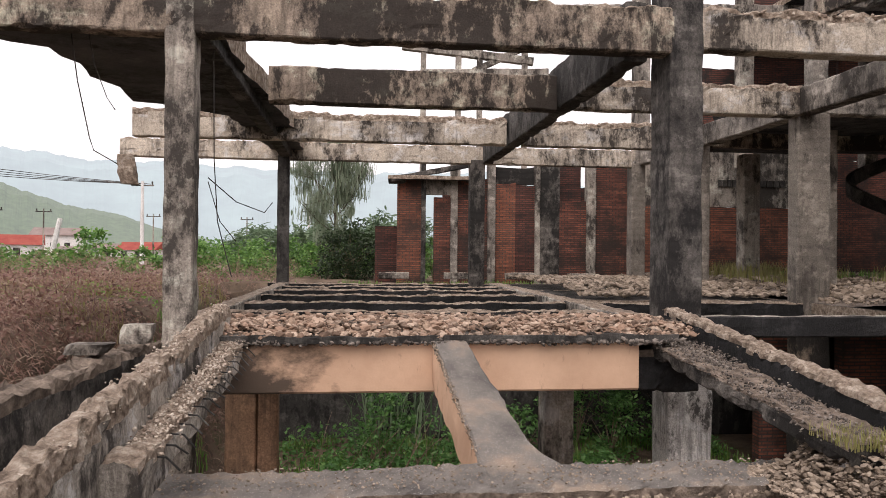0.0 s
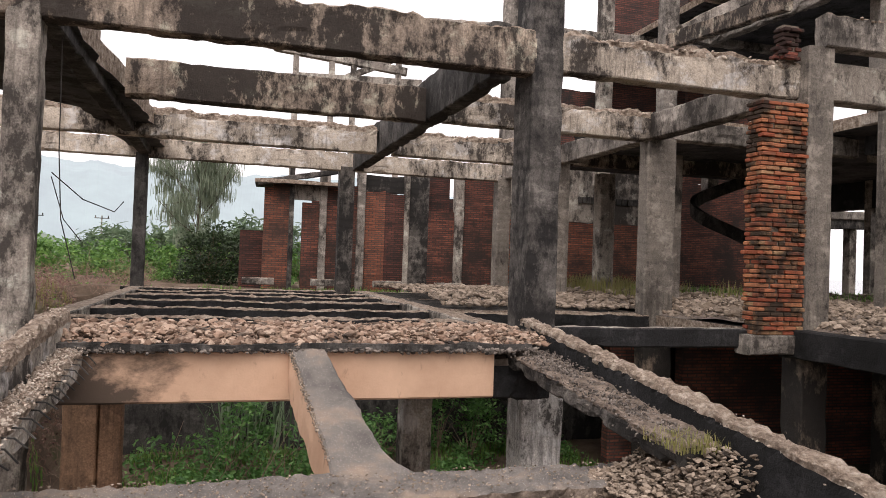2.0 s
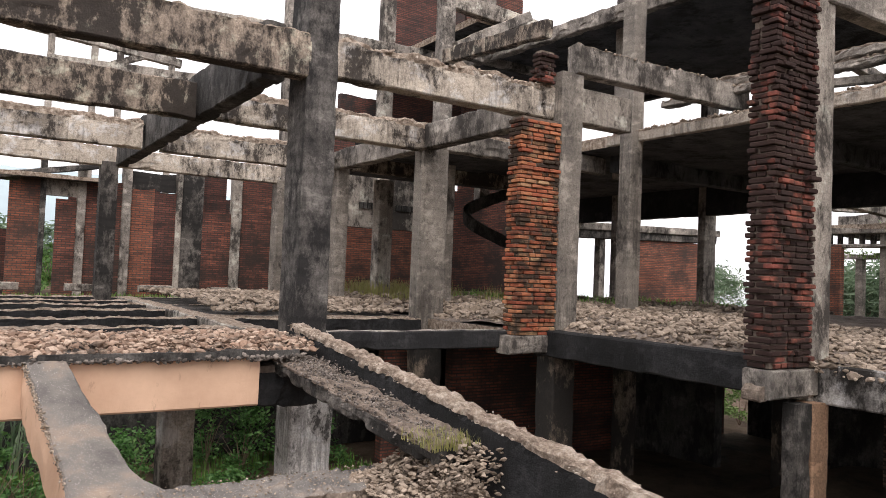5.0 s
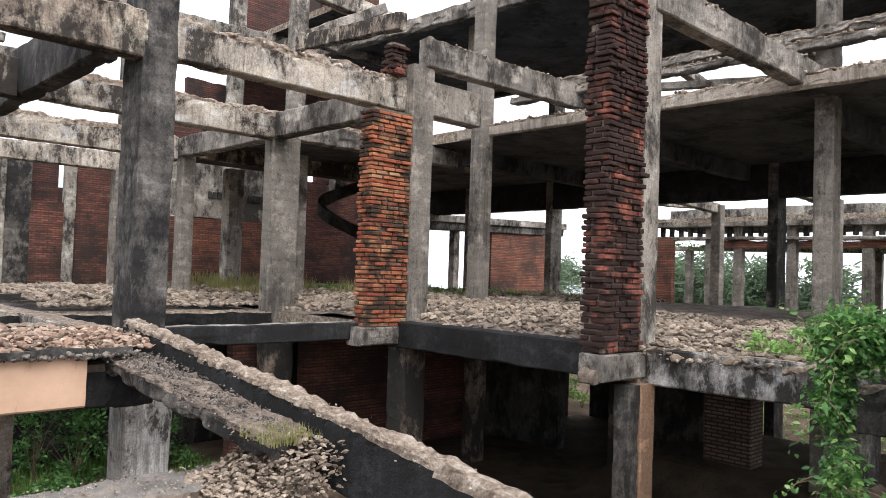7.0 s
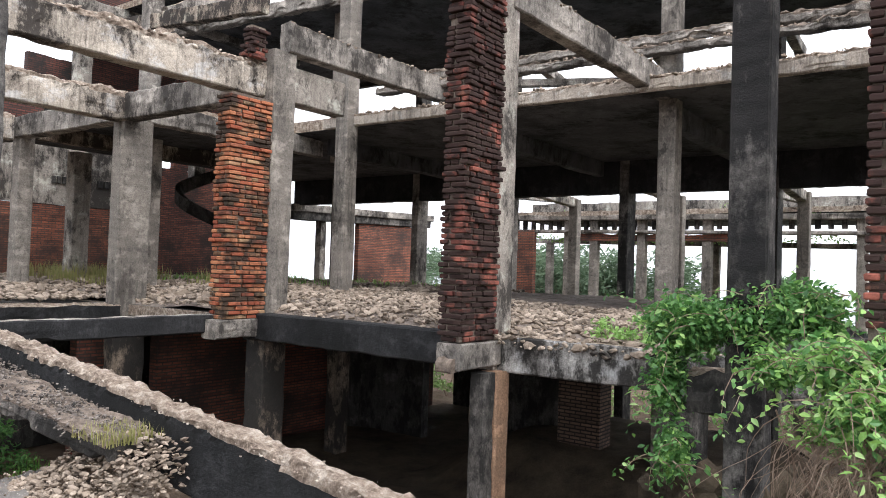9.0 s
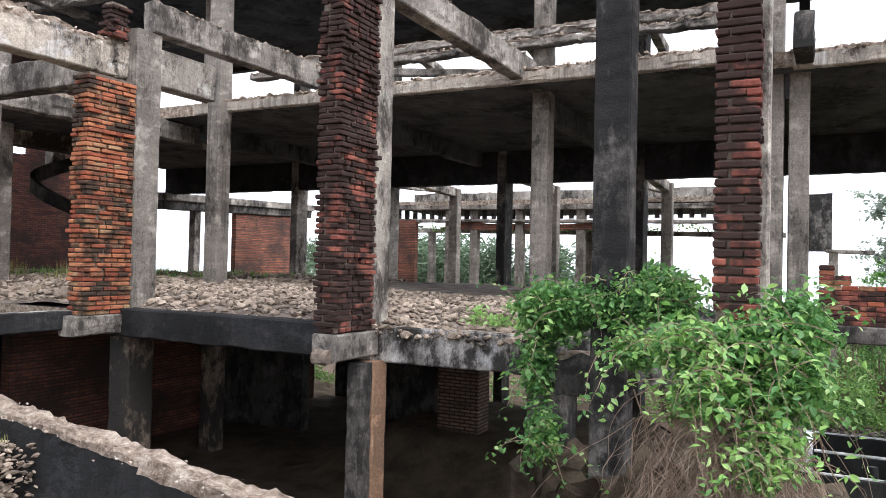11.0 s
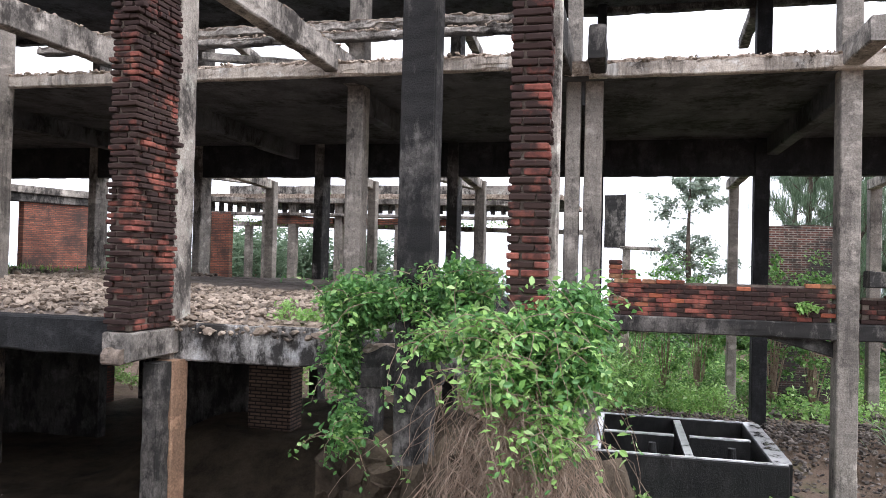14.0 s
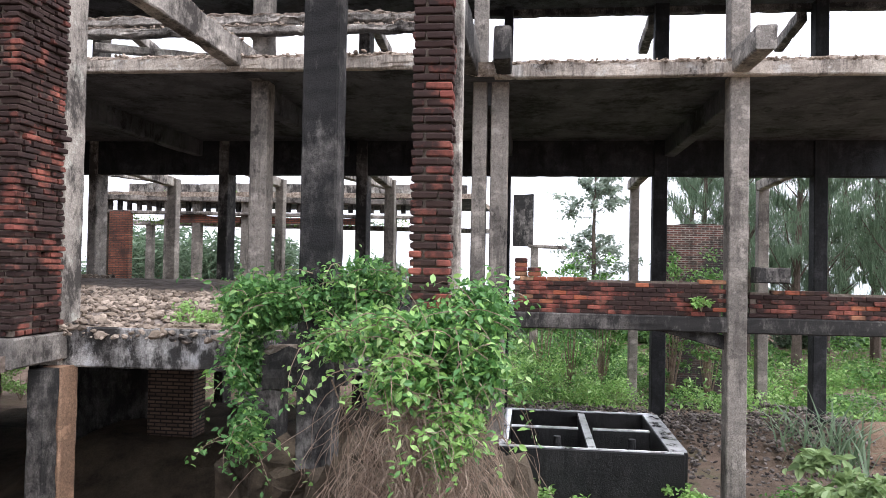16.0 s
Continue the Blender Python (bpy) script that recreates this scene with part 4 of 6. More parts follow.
for x in (0.6, 2.6, 4.5, 6.5):
    beam((x, 22.4, 0.05), (x + 0.9, 22.4, 0.05), 0.35, 0.22, M_PALE, "low broken concrete plinth on the ground", 0.06, 0.05, name="plinth")
# rendered wall with red brick below, behind the rubble
wall(9.4, 24, 15.9, 24, -0.2, 2.5, 0.22, M_WALLO, "orange brick lower wall behind the rubble floor")
wall(9.4, 24, 15.9, 24, 2.5, 5.0, 0.26, M_PALE, "grey-green rendered upper wall", "rendered_wall")
wall(15.9, 24, 20.5, 24, -0.2, 4.2, 0.22, M_WALL, "red brick wall behind the rubble floor")
for x0, x1 in ((12.07, 12.73), (13.58, 14.5)):
    for i in range(4):
        bm = bmesh.new()
        jbox(bm, Matrix.Identity(4), (x1 - x0) / 4 - 0.05, 0.1, 0.22)
        obj_from("wall_vent", bm, M_BLACK, "small dark square wall vent", "vent", "wall vents", loc=(x0 + (x1 - x0) * (i + 0.5) / 4, 23.84, 3.3))
wall(22.3, 20, 26.5, 20, -0.2, 2.6, 0.22, M_WALLO, "orange brick wall under a vent course")
beam((18.6, 20, 2.75), (27, 20, 2.95), 0.6, 0.28, M_GREY, "grey slab edge over the orange brick wall", 0.02, 0.03)
beam((18.7, 20.02, 2.45), (26.9, 20.02, 2.66), 0.46, 0.34, M_DARK, "dark concrete lintel over the orange brick wall", 0.02, 0.03)
for x in (20.2,):
    column(x, x + 0.3, 19.9, 20.2, -0.2, 2.8, M_PALE, "pale concrete post of the far building", group="posts of the brick building")
wall(11.2, 24, 13.3, 24, 5.0, 7.2, 0.22, M_WALLB, "broken dark brick wall of the upper storey")
wall(13.3, 24, 16.4, 24, 5.0, 12.5, 0.22, M_WALLB, "dark red brick wall of the upper storey")
wall(16.5, 24, 19.3, 24, 4.2, 12.5, 0.22, M_WALL, "red brick wall of the upper storey")
wall(9.0, 20.4, 10.8, 20.4, 3.9, 5.1, 0.2, M_WALLB, "low dark red brick wall on the upper floor")
# below the floor
wall(9.0, 13.0, 18.15, 13.0, GZ, -0.2, 0.25, M_WALL, "dark red brick wall of the cellar")
# Near-black base colour on these walls stands for the cellar's darkness.
wall(18.15, 13.0, 18.8, 12.5, -1.55, -0.2, 0.25, M_BLACK, "near-black lintel over a cellar opening, darkened for shade", "cellar_wall")
wall(18.8, 12.5, 18.8, 8.5, GZ, -0.2, 0.25, M_BLACK, "near-black cellar wall, darkened for the shade below the floor", "cellar_wall")
wall(14.4, 13.0, 14.4, 10.3, GZ, -0.2, 0.25, M_BLACK, "near-black cellar wall, darkened for the shade below the floor", "cellar_wall")
wall(14.4, 8.9, 14.4, 6.3, GZ, -0.2, 0.25, M_BLACK, "near-black cellar wall, darkened for the shade below the floor", "cellar_wall")
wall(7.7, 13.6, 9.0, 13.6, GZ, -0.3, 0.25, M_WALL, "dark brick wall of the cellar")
wall(-2.0, 16.0, 9.0, 16.0, GZ, -0.3, 0.25, M_BLACK, "near-black cellar wall, darkened for the shade below the floor", "cellar_wall")
wall(13.5, 6.25, 13.5, 5.4, GZ, -0.25, 0.5, M_HONEY, "wall pier of pale blocks in a honeycomb bond", "block_pier")
wall(29.5, 16.0, 29.5, 2.0, 3.26, 3.85, 0.25, M_PALE, "pale weathered roof upstand of the far open frame", "roof_upstand")
# pergola-like frame beyond the far edge
for z, h, m in ((2.95, 0.22, M_GREY), (2.45, 0.14, M_GREY)):
    beam((27, 16, z), (27, 2.5, z - 0.12), 0.5, h, m, "grey concrete rail of a far open frame", 0.03, 0.03)
for i in range(34):
    y = 15.8 - i * 0.39
    beam((27, y, 2.55), (27, y, 2.98), 0.16, 0.16, M_DARK, "small dark block of a vent course", 0, 0, name="vent_block", group="vent blocks", category="block", kind="", side=(0, 1, 0), nu=1, nv=1, step=0.4)
for y in (15.6, 13.0, 11.9, 10.0, 7.6, 5.6, 4.5, 2.8):
    column(26.9, 27.2, y - 0.16, y + 0.16, -3.2, 2.9, M_COL, "grey concrete post of a far open frame", group="posts of the far frame")
plate([(26.75, 1.6, 0.05), (26.75, 16.1, 0.05), (33.1, 16.4, 0.05), (33.1, 1.2, 0.05)], 3.08, 3.26, M_DARK, "weathered dark roof slab of the far open frame", "far_roof")
for y0, y1 in ((12.8, 10.2), (9.8, 5.8)):
    wall(26.98, y0, 26.98, y1, 2.12, 2.37, 0.2, M_WALLO, "orange brick course under the rail of the far frame", "brick_panel")
beam((33, 18, 2.3), (33, 1, 2.1), 0.4, 0.22, M_GREY, "grey concrete rail of a far open frame", 0.03, 0.03)
for y in (17, 9, 3):
    column(32.9, 33.2, y - 0.16, y + 0.16, -3.2, 2.4, M_COL, "grey concrete post of a far open frame", group="posts of the far frame")
wall(26.8, 15.2, 26.8, 14.4, -3.2, 2.5, 0.25, M_WALLO, "orange brick pilaster of the far frame", "brick_panel")
beam((19.2, 13.1, 3.2), (27, 13.1, 3.6), 0.24, 0.3, M_PALE, "pale concrete cross beam of the far frame", 0.04, 0.04)
beam((19.2, 5.0, 3.1), (27, 4.6, 3.4), 0.24, 0.3, M_PALE, "pale concrete cross beam of the far frame", 0.04, 0.04)
wall(23.9, -4.2, 24.1, -6.6, -3.2, 2.1, 0.2, brickwork("limed_brick_wall", (0.17, 0.06, 0.045), (0.06, 0.035, 0.03), (0.3, 0.28, 0.26), SOOT, 0.72), "dark red brick wall stub with white stains", "brick_panel")
wall(30, 0.2, 30, -0.6, 1.5, 3.55, 0.3, M_DARK, "dark concrete wall block of a far ruin", "concrete_panel")
column(29.9, 30.2, -0.8, -0.5, -3.2, 1.5, M_COL, "grey concrete post of a far ruin", group="posts of the far frame")
beam((30, -0.4, 1.45), (30, -1.9, 1.4), 0.3, 0.14, M_PALE, "pale concrete shelf of a far ruin")


def spiral():
    """A black curved stair carrier that swings out and down."""
    bm = bmesh.new()
    rows = []
    for i in range(33):
        a = radians(20 + 250 * i / 32)
        z = 3.5 - 2.0 * i / 32
        c, s = math.cos(a), math.sin(a)
        rows.append([bm.verts.new((r * c, r * s * 0.6, z + dz)) for r, dz in ((1.25, -0.19), (1.25, 0.19), (1.1, 0.19), (1.1, -0.19))])
    for r, q in zip(rows, rows[1:]):
        for j in range(4):
            bm.faces.new((r[j], r[(j + 1) % 4], q[(j + 1) % 4], q[j]))
    bm.faces.new(rows[0])
    bm.faces.new(list(reversed(rows[-1])))
    bmesh.ops.recalc_face_normals(bm, faces=bm.faces)
    obj_from("spiral_stair", bm, M_BLACK, "black curved concrete carrier of a spiral stair", "stair", loc=(14.2, 18.3, 0.35), smooth=False)


spiral()


def tank():
    """An open concrete tank with cross walls, wet on top."""
    root = new("concrete_tank")
    root.location = (14.1, -1.5, GZ)
    tagged(root, "black wet concrete tank with four open cells", "tank")
    h = 1.1
    for nm, x, y, sx, sy in (("tank_wall", -1.5, 0, 0.16, 2.9), ("tank_wall", 1.5, 0, 0.16, 2.9), ("tank_wall", 0, -1.37, 2.84, 0.3), ("tank_wall", 0, 1.37, 2.84, 0.16), ("cross_wall", 0, -0.05, 2.84, 0.14), ("cross_wall", 0.1, 0.68, 0.14, 1.2), ("cross_wall", 0.1, -0.67, 0.14, 1.0)):
        bm = bmesh.new()
        hh = h if nm == "tank_wall" else h - 0.03
        jbox(bm, Matrix.Translation((0, 0, hh / 2)), sx, sy, hh)
        bmesh.ops.bevel(bm, geom=bm.edges[:], offset=0.015, segments=1, affect="EDGES")
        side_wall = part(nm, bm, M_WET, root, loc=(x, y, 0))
        # thin cap whose pale colour stands for the reflected sky
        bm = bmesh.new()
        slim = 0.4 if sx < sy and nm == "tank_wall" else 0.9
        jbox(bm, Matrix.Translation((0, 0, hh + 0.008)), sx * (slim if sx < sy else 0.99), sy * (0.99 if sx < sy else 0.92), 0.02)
        part("rim", bm, M_RIMGLARE, side_wall, "pale strip painted as sky glare on the wet rim")
    for y in (0.5, -0.7):
        bm = bmesh.new()
        bmesh.ops.create_cone(bm, cap_ends=True, segments=14, radius1=0.09, radius2=0.06, depth=0.4, matrix=Matrix.Translation((0, 0, 1.0)))
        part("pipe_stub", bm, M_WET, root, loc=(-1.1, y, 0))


tank()


# low brick wall on the edge beam, course by course
def low_wall(y0, y1, courses, rng, label):
    root = new("low_brick_wall")
    root.location = (12.85, y0, 0.03)
    tagged(root, label, "wall", "low brick walls")
    bm = bmesh.new()
    L = y0 - y1
    jbox(bm, Matrix.Translation((0.02, -L / 2, courses * 0.073 / 2 - 0.02)), 0.085, L - 0.04, courses * 0.073 - 0.04)
    part("mortar_core", bm, M_MORTAR, root, "dark mortar")
    for c in range(courses):
        y = 0.11 if c % 2 else 0.0
        while y < L - 0.1:
            if not (c == courses - 1 and nz(y, c, y0, 1.3) < -0.12):
                brick(root, rng.gauss(0, 0.006), -y - 0.1, 0.036 + c * 0.073, 0.105, 0.205, 0.066, M_BRICK if rng.random() < (0.85 if c == courses - 1 else 0.05) else M_BRICKB, rng.randrange(3), rng.gauss(0, 0.02))
            y += 0.217
    return root


steps = low_wall(-0.25, -3.55, 8, rng, "low red brick wall with bright orange broken top course")
bm = bmesh.new()
jbox(bm, Matrix.Translation((0.02, -0.12, 0.036 + 9.5 * 0.073)), 0.08, 0.18, 4.2 * 0.073)
part("mortar_core", bm, M_MORTAR, steps, "dark mortar")
for c in range(4):
    for i in range(2 - c // 2):
        brick(steps, rng.gauss(0, 0.006), -0.12 - i * 0.215, 0.036 + (8 + c) * 0.073, 0.105, 0.205, 0.066, M_BRICK if c % 2 == 0 else M_BRICKB, i, 0.02)
low_wall(-3.95, -8.9, 6, rng, "low dark red brick wall, mouldy, on the edge beam")

# ---- rubble ----
def rubble(x0, x1, y0, y1, zf, n, smin, smax, mat, label, name, rng):
    s = Soup()
    for _ in range(n):
        x, y = rng.uniform(x0, x1), rng.uniform(y0, y1)
        stone(s, x, y, zf(x, y), smin + (smax - smin) * rng.random() ** 2.5, rng)
    return s.make(name, mat, label, "rubble")


def heap(x0, x1, y0, y1, zf, mat, label, name, step=0.25):
    nx, ny = int((x1 - x0) / step) + 1, int((y1 - y0) / step) + 1
    s = Soup()
    s.v = [(x0 + (x1 - x0) * i / nx, y0 + (y1 - y0) * j / ny, zf(x0 + (x1 - x0) * i / nx, y0 + (y1 - y0) * j / ny)) for j in range(ny + 1) for i in range(nx + 1)]
    s.f = [(j * (nx + 1) + i, j * (nx + 1) + i + 1, (j + 1) * (nx + 1) + i + 1, (j + 1) * (nx + 1) + i) for j in range(ny) for i in range(nx)]
    return s.make(name, mat, label, "rubble")


def floor_rubble(x, y):
    return 0.05 - 0.12 * smooth(8.5, 8.15, x) + 0.12 * smooth(8.2, 10, x) + 0.1 * smooth(5, 8, y) + 0.06 * nz(x, y, 3, 0.6) + 0.04 * nz(x, y, 5, 2.0)


heap(8.15, 18.9, 4.8, 23.5, floor_rubble, M_RUBBLE, "bed of crushed rubble on the floor slab", "rubble_bed")
heap(8.5, 18.9, 2.5, 4.8, floor_rubble, M_RUBBLE, "bed of crushed rubble on the floor slab", "rubble_bed")
rubble(8.2, 13, 2.6, 13, lambda x, y: floor_rubble(x, y) + 0.02, 11000, 0.03, 0.17, M_STONE, "grey-brown broken concrete and mortar lumps", "floor_rubble", rng)
rubble(8.2, 18.8, 10, 22, lambda x, y: floor_rubble(x, y) + 0.03, 6500, 0.06, 0.26, M_STONE, "grey-brown broken concrete and mortar lumps", "floor_rubble", rng)
rubble(4.1, 8.0, 13.2, 20, lambda x, y: 0.08 + 0.15 * smooth(13, 15, y), 4000, 0.05, 0.22, M_STONE, "dark broken concrete lumps on the slab", "floor_rubble", rng)
rubble(-1.6, 3.55, 7.32, 8.95, lambda x, y: 0.0 + 0.09 * rng.random() * smooth(7.3, 7.6, y), 9000, 0.02, 0.14, M_REDSTONE, "pinkish brick and mortar rubble on the slab strip", "strip_rubble", rng)

# ---- plants ----
M_LEAF2 = leafy("young_vine_leaf", [(0.22, 0.42, 0.09), (0.36, 0.56, 0.17), (0.16, 0.34, 0.07), (0.48, 0.64, 0.28)])
# Leaf greens paled so the colour carries the haze over the lone tree.
M_HAZETREE = leafy("haze_paled_leaves", [(0.22, 0.28, 0.21), (0.3, 0.36, 0.28), (0.38, 0.43, 0.36)])
M_EARTH = earthy("reddish_earth", [(0.1, 0.065, 0.045), (0.22, 0.15, 0.105), (0.34, 0.25, 0.18)], 1.2, 0.05)
M_FERN = leafy("grey_green_leaf", [(0.1, 0.16, 0.09), (0.16, 0.24, 0.13), (0.24, 0.32, 0.2)])
rng = random.Random(11)


def vine():
    root = new("climbing_vine")
    root.location = (7.6, 1.0, -1.5)
    tagged(root, "thick green creeper with hanging brown stems over a broken floor edge", "vine")
    lobes = ((7.34, 1.93, 0.39, 0.4, 0.29, 0.0),
             (7.4, 1.43, 0.47, 0.34, 0.25, 0.05),
             (7.35, 2.13, -0.12, 0.14, 0.42, 0.0),
             (7.16, 0.9, 0.56, 0.31, 0.25, 0.1),
             (6.19, 0.53, 0.27, 0.32, 0.18, 0.6),
             (6.14, 0.16, 0.3, 0.25, 0.19, 0.3),
             (6.27, -0.15, 0.42, 0.24, 0.27, 0.05),
             (6.17, -0.14, 0.03, 0.23, 0.25, 0.3),
             (5.97, 0.3, 0.0, 0.3, 0.17, 0.7),
             (5.95, 0.0, -0.39, 0.18, 0.27, 0.75),
             (7.05, 1.95, -0.72, 0.12, 0.24, 0.1),
             (6.83, 1.07, 0.13, 0.2, 0.15, 0.4))
    old, fresh, stems = Soup(), Soup(), Soup()
    for x, y, z, ry, rz, young in lobes:
        # each lobe is a heap of small uneven clumps, with shoots hanging off its face
        for _ in range(int(560 * ry * rz / 0.1)):
            d = Vector((rng.gauss(0, 1), rng.gauss(0, 1), rng.gauss(0, 1))).normalized()
            k = rng.uniform(0.3, 0.98) * (1 + 0.7 * nz(d.x * 2 + x * 3, d.y * 2 + y * 3, d.z * 2, 1.0))
            c = Vector((x + d.x * 0.28 * k, y + d.y * ry * k, z + d.z * rz * k))
            # Random bright leaves: young growth, plus a share standing for leaf highlights.
            bright = rng.random() < 0.14 + young * 0.75
            for _ in range(rng.randrange(4, 9)):
                p = c + Vector((rng.gauss(0, 0.05), rng.gauss(0, 0.05), rng.gauss(0, 0.05)))
                leaf(fresh if bright and rng.random() < 0.8 else old, p, rng.uniform(0.035, 0.085), rng, 0.5)
        for _ in range(int(5 + 12 * young)):
            p = Vector((x - 0.25, y + rng.uniform(-1, 1) * ry, z + rng.uniform(-0.4, 0.9) * rz))
            d = Vector((rng.gauss(-0.5, 0.3), rng.gauss(0, 0.7), rng.gauss(0.3, 0.4)))
            pts = []
            for _ in range(rng.randrange(5, 11)):
                pts.append(p.copy())
                p = p + d.normalized() * 0.075
                d += Vector((rng.gauss(0.03, 0.15), rng.gauss(0, 0.22), -0.22))
                d.normalize()
                for _ in range(2):
                    q = p + Vector((rng.gauss(0, 0.02), rng.gauss(0, 0.03), rng.gauss(0, 0.02)))
                    leaf(fresh if rng.random() < 0.25 + young * 0.7 else old, q, rng.uniform(0.04, 0.09), rng, 0.3)
            stem(stems, pts, 0.006, 0.002)
    for _ in range(460):
        y = min(0.85, max(-0.3, rng.gauss(0.3, 0.3)))
        p = Vector((6.05 + rng.uniform(-0.35, 0.5), y, rng.uniform(-0.9, 0.0)))
        d = Vector((rng.gauss(-0.1, 0.25), rng.gauss(0, 0.4), -0.4))
        pts = []
        for _ in range(rng.randrange(6, 15)):
            pts.append(p.copy())
            p = p + d.normalized() * 0.13
            d += Vector((rng.gauss(0, 0.3), rng.gauss(0, 0.34), -0.24))
            d.normalize()
        stem(stems, pts, 0.0025 + 0.0055 * rng.random() ** 3, 0.0015)
    for s, nm, m, lab in ((old, "foliage", M_LEAF, "dark green leaves"), (fresh, "young_foliage", M_LEAF2, "bright yellow-green leaves"), (stems, "stem_tangle", M_TWIG, "dry brown hanging stems")):
        ob = s.make(nm, m, lab, parent=root, loc=(7.6, 1.0, -1.5), kind="")
        ob.location = (0, 0, 0)


vine()
bm = bmesh.new()
loft(bm, (0, 0, 0), (0.1, -0.75, 0.05), 0.5, 0.42, 0.06, 0.06, 0.12, 0.1, nu=4, nv=4)
obj_from("concrete_chunk", bm, [M_DARK, M_BROKEN], "broken dark concrete beam end among vines", "chunk", loc=(7.55, 1.95, -0.42))
bm = bmesh.new()
loft(bm, (0, 0, 0), (-0.8, -2.5, 0), 1.7, 2.4, 0.1, 0.22, 0.5, 0.0, nu=12, nv=22)
obj_from("earth_bank", bm, [M_SOIL, M_SOIL], "brown earth bank held under the vines", "bank", kind="structure", loc=(8.1, 2.1, -3.3))


def shrub(x, y, z, r, h, n, mat, label, name="shrub", size=0.08, group="shrubs", long=1.0, parts=True):
    root = new(name)
    root.location = (x, y, z)
    tagged(root, label, "shrub", group)
    lv, st = Soup(), Soup()
    tips = []
    for _ in range(max(7, n // 90)):
        a, t = rng.uniform(0, 6.3), rng.random() ** 0.6
        top = Vector((math.cos(a) * r * t, math.sin(a) * r * t, h * rng.uniform(0.5, 1.0) * (1 - 0.4 * t * t)))
        mid = top * 0.5 + Vector((rng.gauss(0, 0.05), rng.gauss(0, 0.05), h * 0.12))
        stem(st, [(0, 0, -0.1), mid * 0.5, mid, top], 0.005 * h + 0.003, 0.002)
        tips.append((mid, top))
    clumps = []
    for _ in range(max(8, n // 45)):
        a, k = rng.uniform(0, 6.3), rng.random() ** 0.5
        e = rng.uniform(0.08, 1.0)
        f = r * k * math.sqrt(max(0.05, 1 - (e - 0.35) ** 2 * 1.9))
        clumps.append((Vector((math.cos(a) * f, math.sin(a) * f, h * e * rng.uniform(0.75, 1.0))), rng.uniform(0.08, 0.2) * min(r, h)))
    for _ in range(n):
        q, sp = rng.choice(clumps)
        leaf(lv, q + Vector((rng.gauss(0, sp), rng.gauss(0, sp), rng.gauss(0, sp * 0.7))), size * rng.uniform(0.6, 1.2), rng, 0.2, long)
    st.make("woody_stem", M_TWIG, parent=root, kind="")
    lv.make("foliage", mat, parent=root, kind="")
    return root


def tree(x, y, z, h, r, n, mat, label, feathery=True, bare=0.25, name="tree", size=0.3, lean=(0, 0), fan=0.7):
    """A tapered trunk, limbs that fork, and leaves or needle sprays along them."""
    root = new(name)
    root.location = (x, y, z)
    tagged(root, label, "tree", "trees")
    tr, lv = Soup(), Soup()
    trunk = [Vector((lean[0] * k * h + 0.1 * rng.gauss(0, 1) * k, lean[1] * k * h + 0.1 * rng.gauss(0, 1) * k, h * k)) for k in (0, 0.2, 0.4, 0.6, 0.8, 1.0)]
    stem(tr, trunk, 0.022 * h, 0.006 * h, 7)
    twigs = []
    for i in range(int(16 + h * 2)):
        k = rng.uniform(bare, 0.98)
        j = min(4, int(k * 5))
        p0 = trunk[j].lerp(trunk[j + 1], k * 5 - j)
        a = rng.uniform(0, 6.3)
        ln = r * (1.1 - 0.75 * abs(k - 0.45)) * rng.uniform(0.5, 1.1)
        d = Vector((math.cos(a), math.sin(a), rng.uniform(0.6, 1.5) if feathery else rng.uniform(0.1, 0.7))).normalized()
        p1, p2 = p0 + d * ln * 0.5, p0 + d * ln + Vector((0, 0, 0.1 * ln))
        stem(tr, [p0, p1, p2], 0.006 * h * (1.2 - k), 0.01)
        twigs.append((p0.lerp(p1, 0.5), p2, ln))
        for _ in range(3):
            q0 = p0.lerp(p2, rng.uniform(0.3, 0.9))
            q1 = q0 + Vector((rng.gauss(0, 1), rng.gauss(0, 1), rng.gauss(0.3, 0.5))) * ln * 0.3
            stem(tr, [q0, q1], 0.012, 0.005, 3)
            twigs.append((q0, q1, ln * 0.5))
    for _ in range(n):
        a, b, ln = rng.choice(twigs)
        p = a.lerp(b, rng.random() ** 0.7) + Vector((rng.gauss(0, 1), rng.gauss(0, 1), rng.gauss(0, 1))) * ln * 0.09
        if feathery:
            blade(lv, p, size * rng.uniform(0.6, 1.3), size * 0.045, rng, fan)
        else:
            leaf(lv, p, size * rng.uniform(0.6, 1.3), rng, 0.3)
    tr.make("trunk", M_BARK, parent=root, kind="")
    lv.make("crown", mat, parent=root, kind="")
    return root


def carpet(region, n, mat, label, name, h0, h1, w, zf=ground_z, clump=0.0, lean=0.4, cat="grass"):
    s = Soup()
    x0, x1, y0, y1 = region
    for _ in range(n):
        x, y = rng.uniform(x0, x1), rng.uniform(y0, y1)
        if clump and nz(x, y, 2, clump) < 0.02:
            continue
        blade(s, (x, y, zf(x, y) - 0.02), rng.uniform(h0, h1), w, rng, lean)
    return s.make(name, mat, label, cat)


def leaf_carpet(region, n, mat, label, name, h, size, zf=ground_z, clump=0.6):
    s = Soup()
    x0, x1, y0, y1 = region
    for _ in range(n):
        x, y = rng.uniform(x0, x1), rng.uniform(y0, y1)
        k = nz(x, y, 8, clump)
        if k < 0:
            continue
        leaf(s, (x, y, zf(x, y) + h * min(1, k * 2.5) * rng.uniform(0.1, 1)), size * rng.uniform(0.6, 1.3), rng, 0.2)
    return s.make(name, mat, label, "undergrowth")


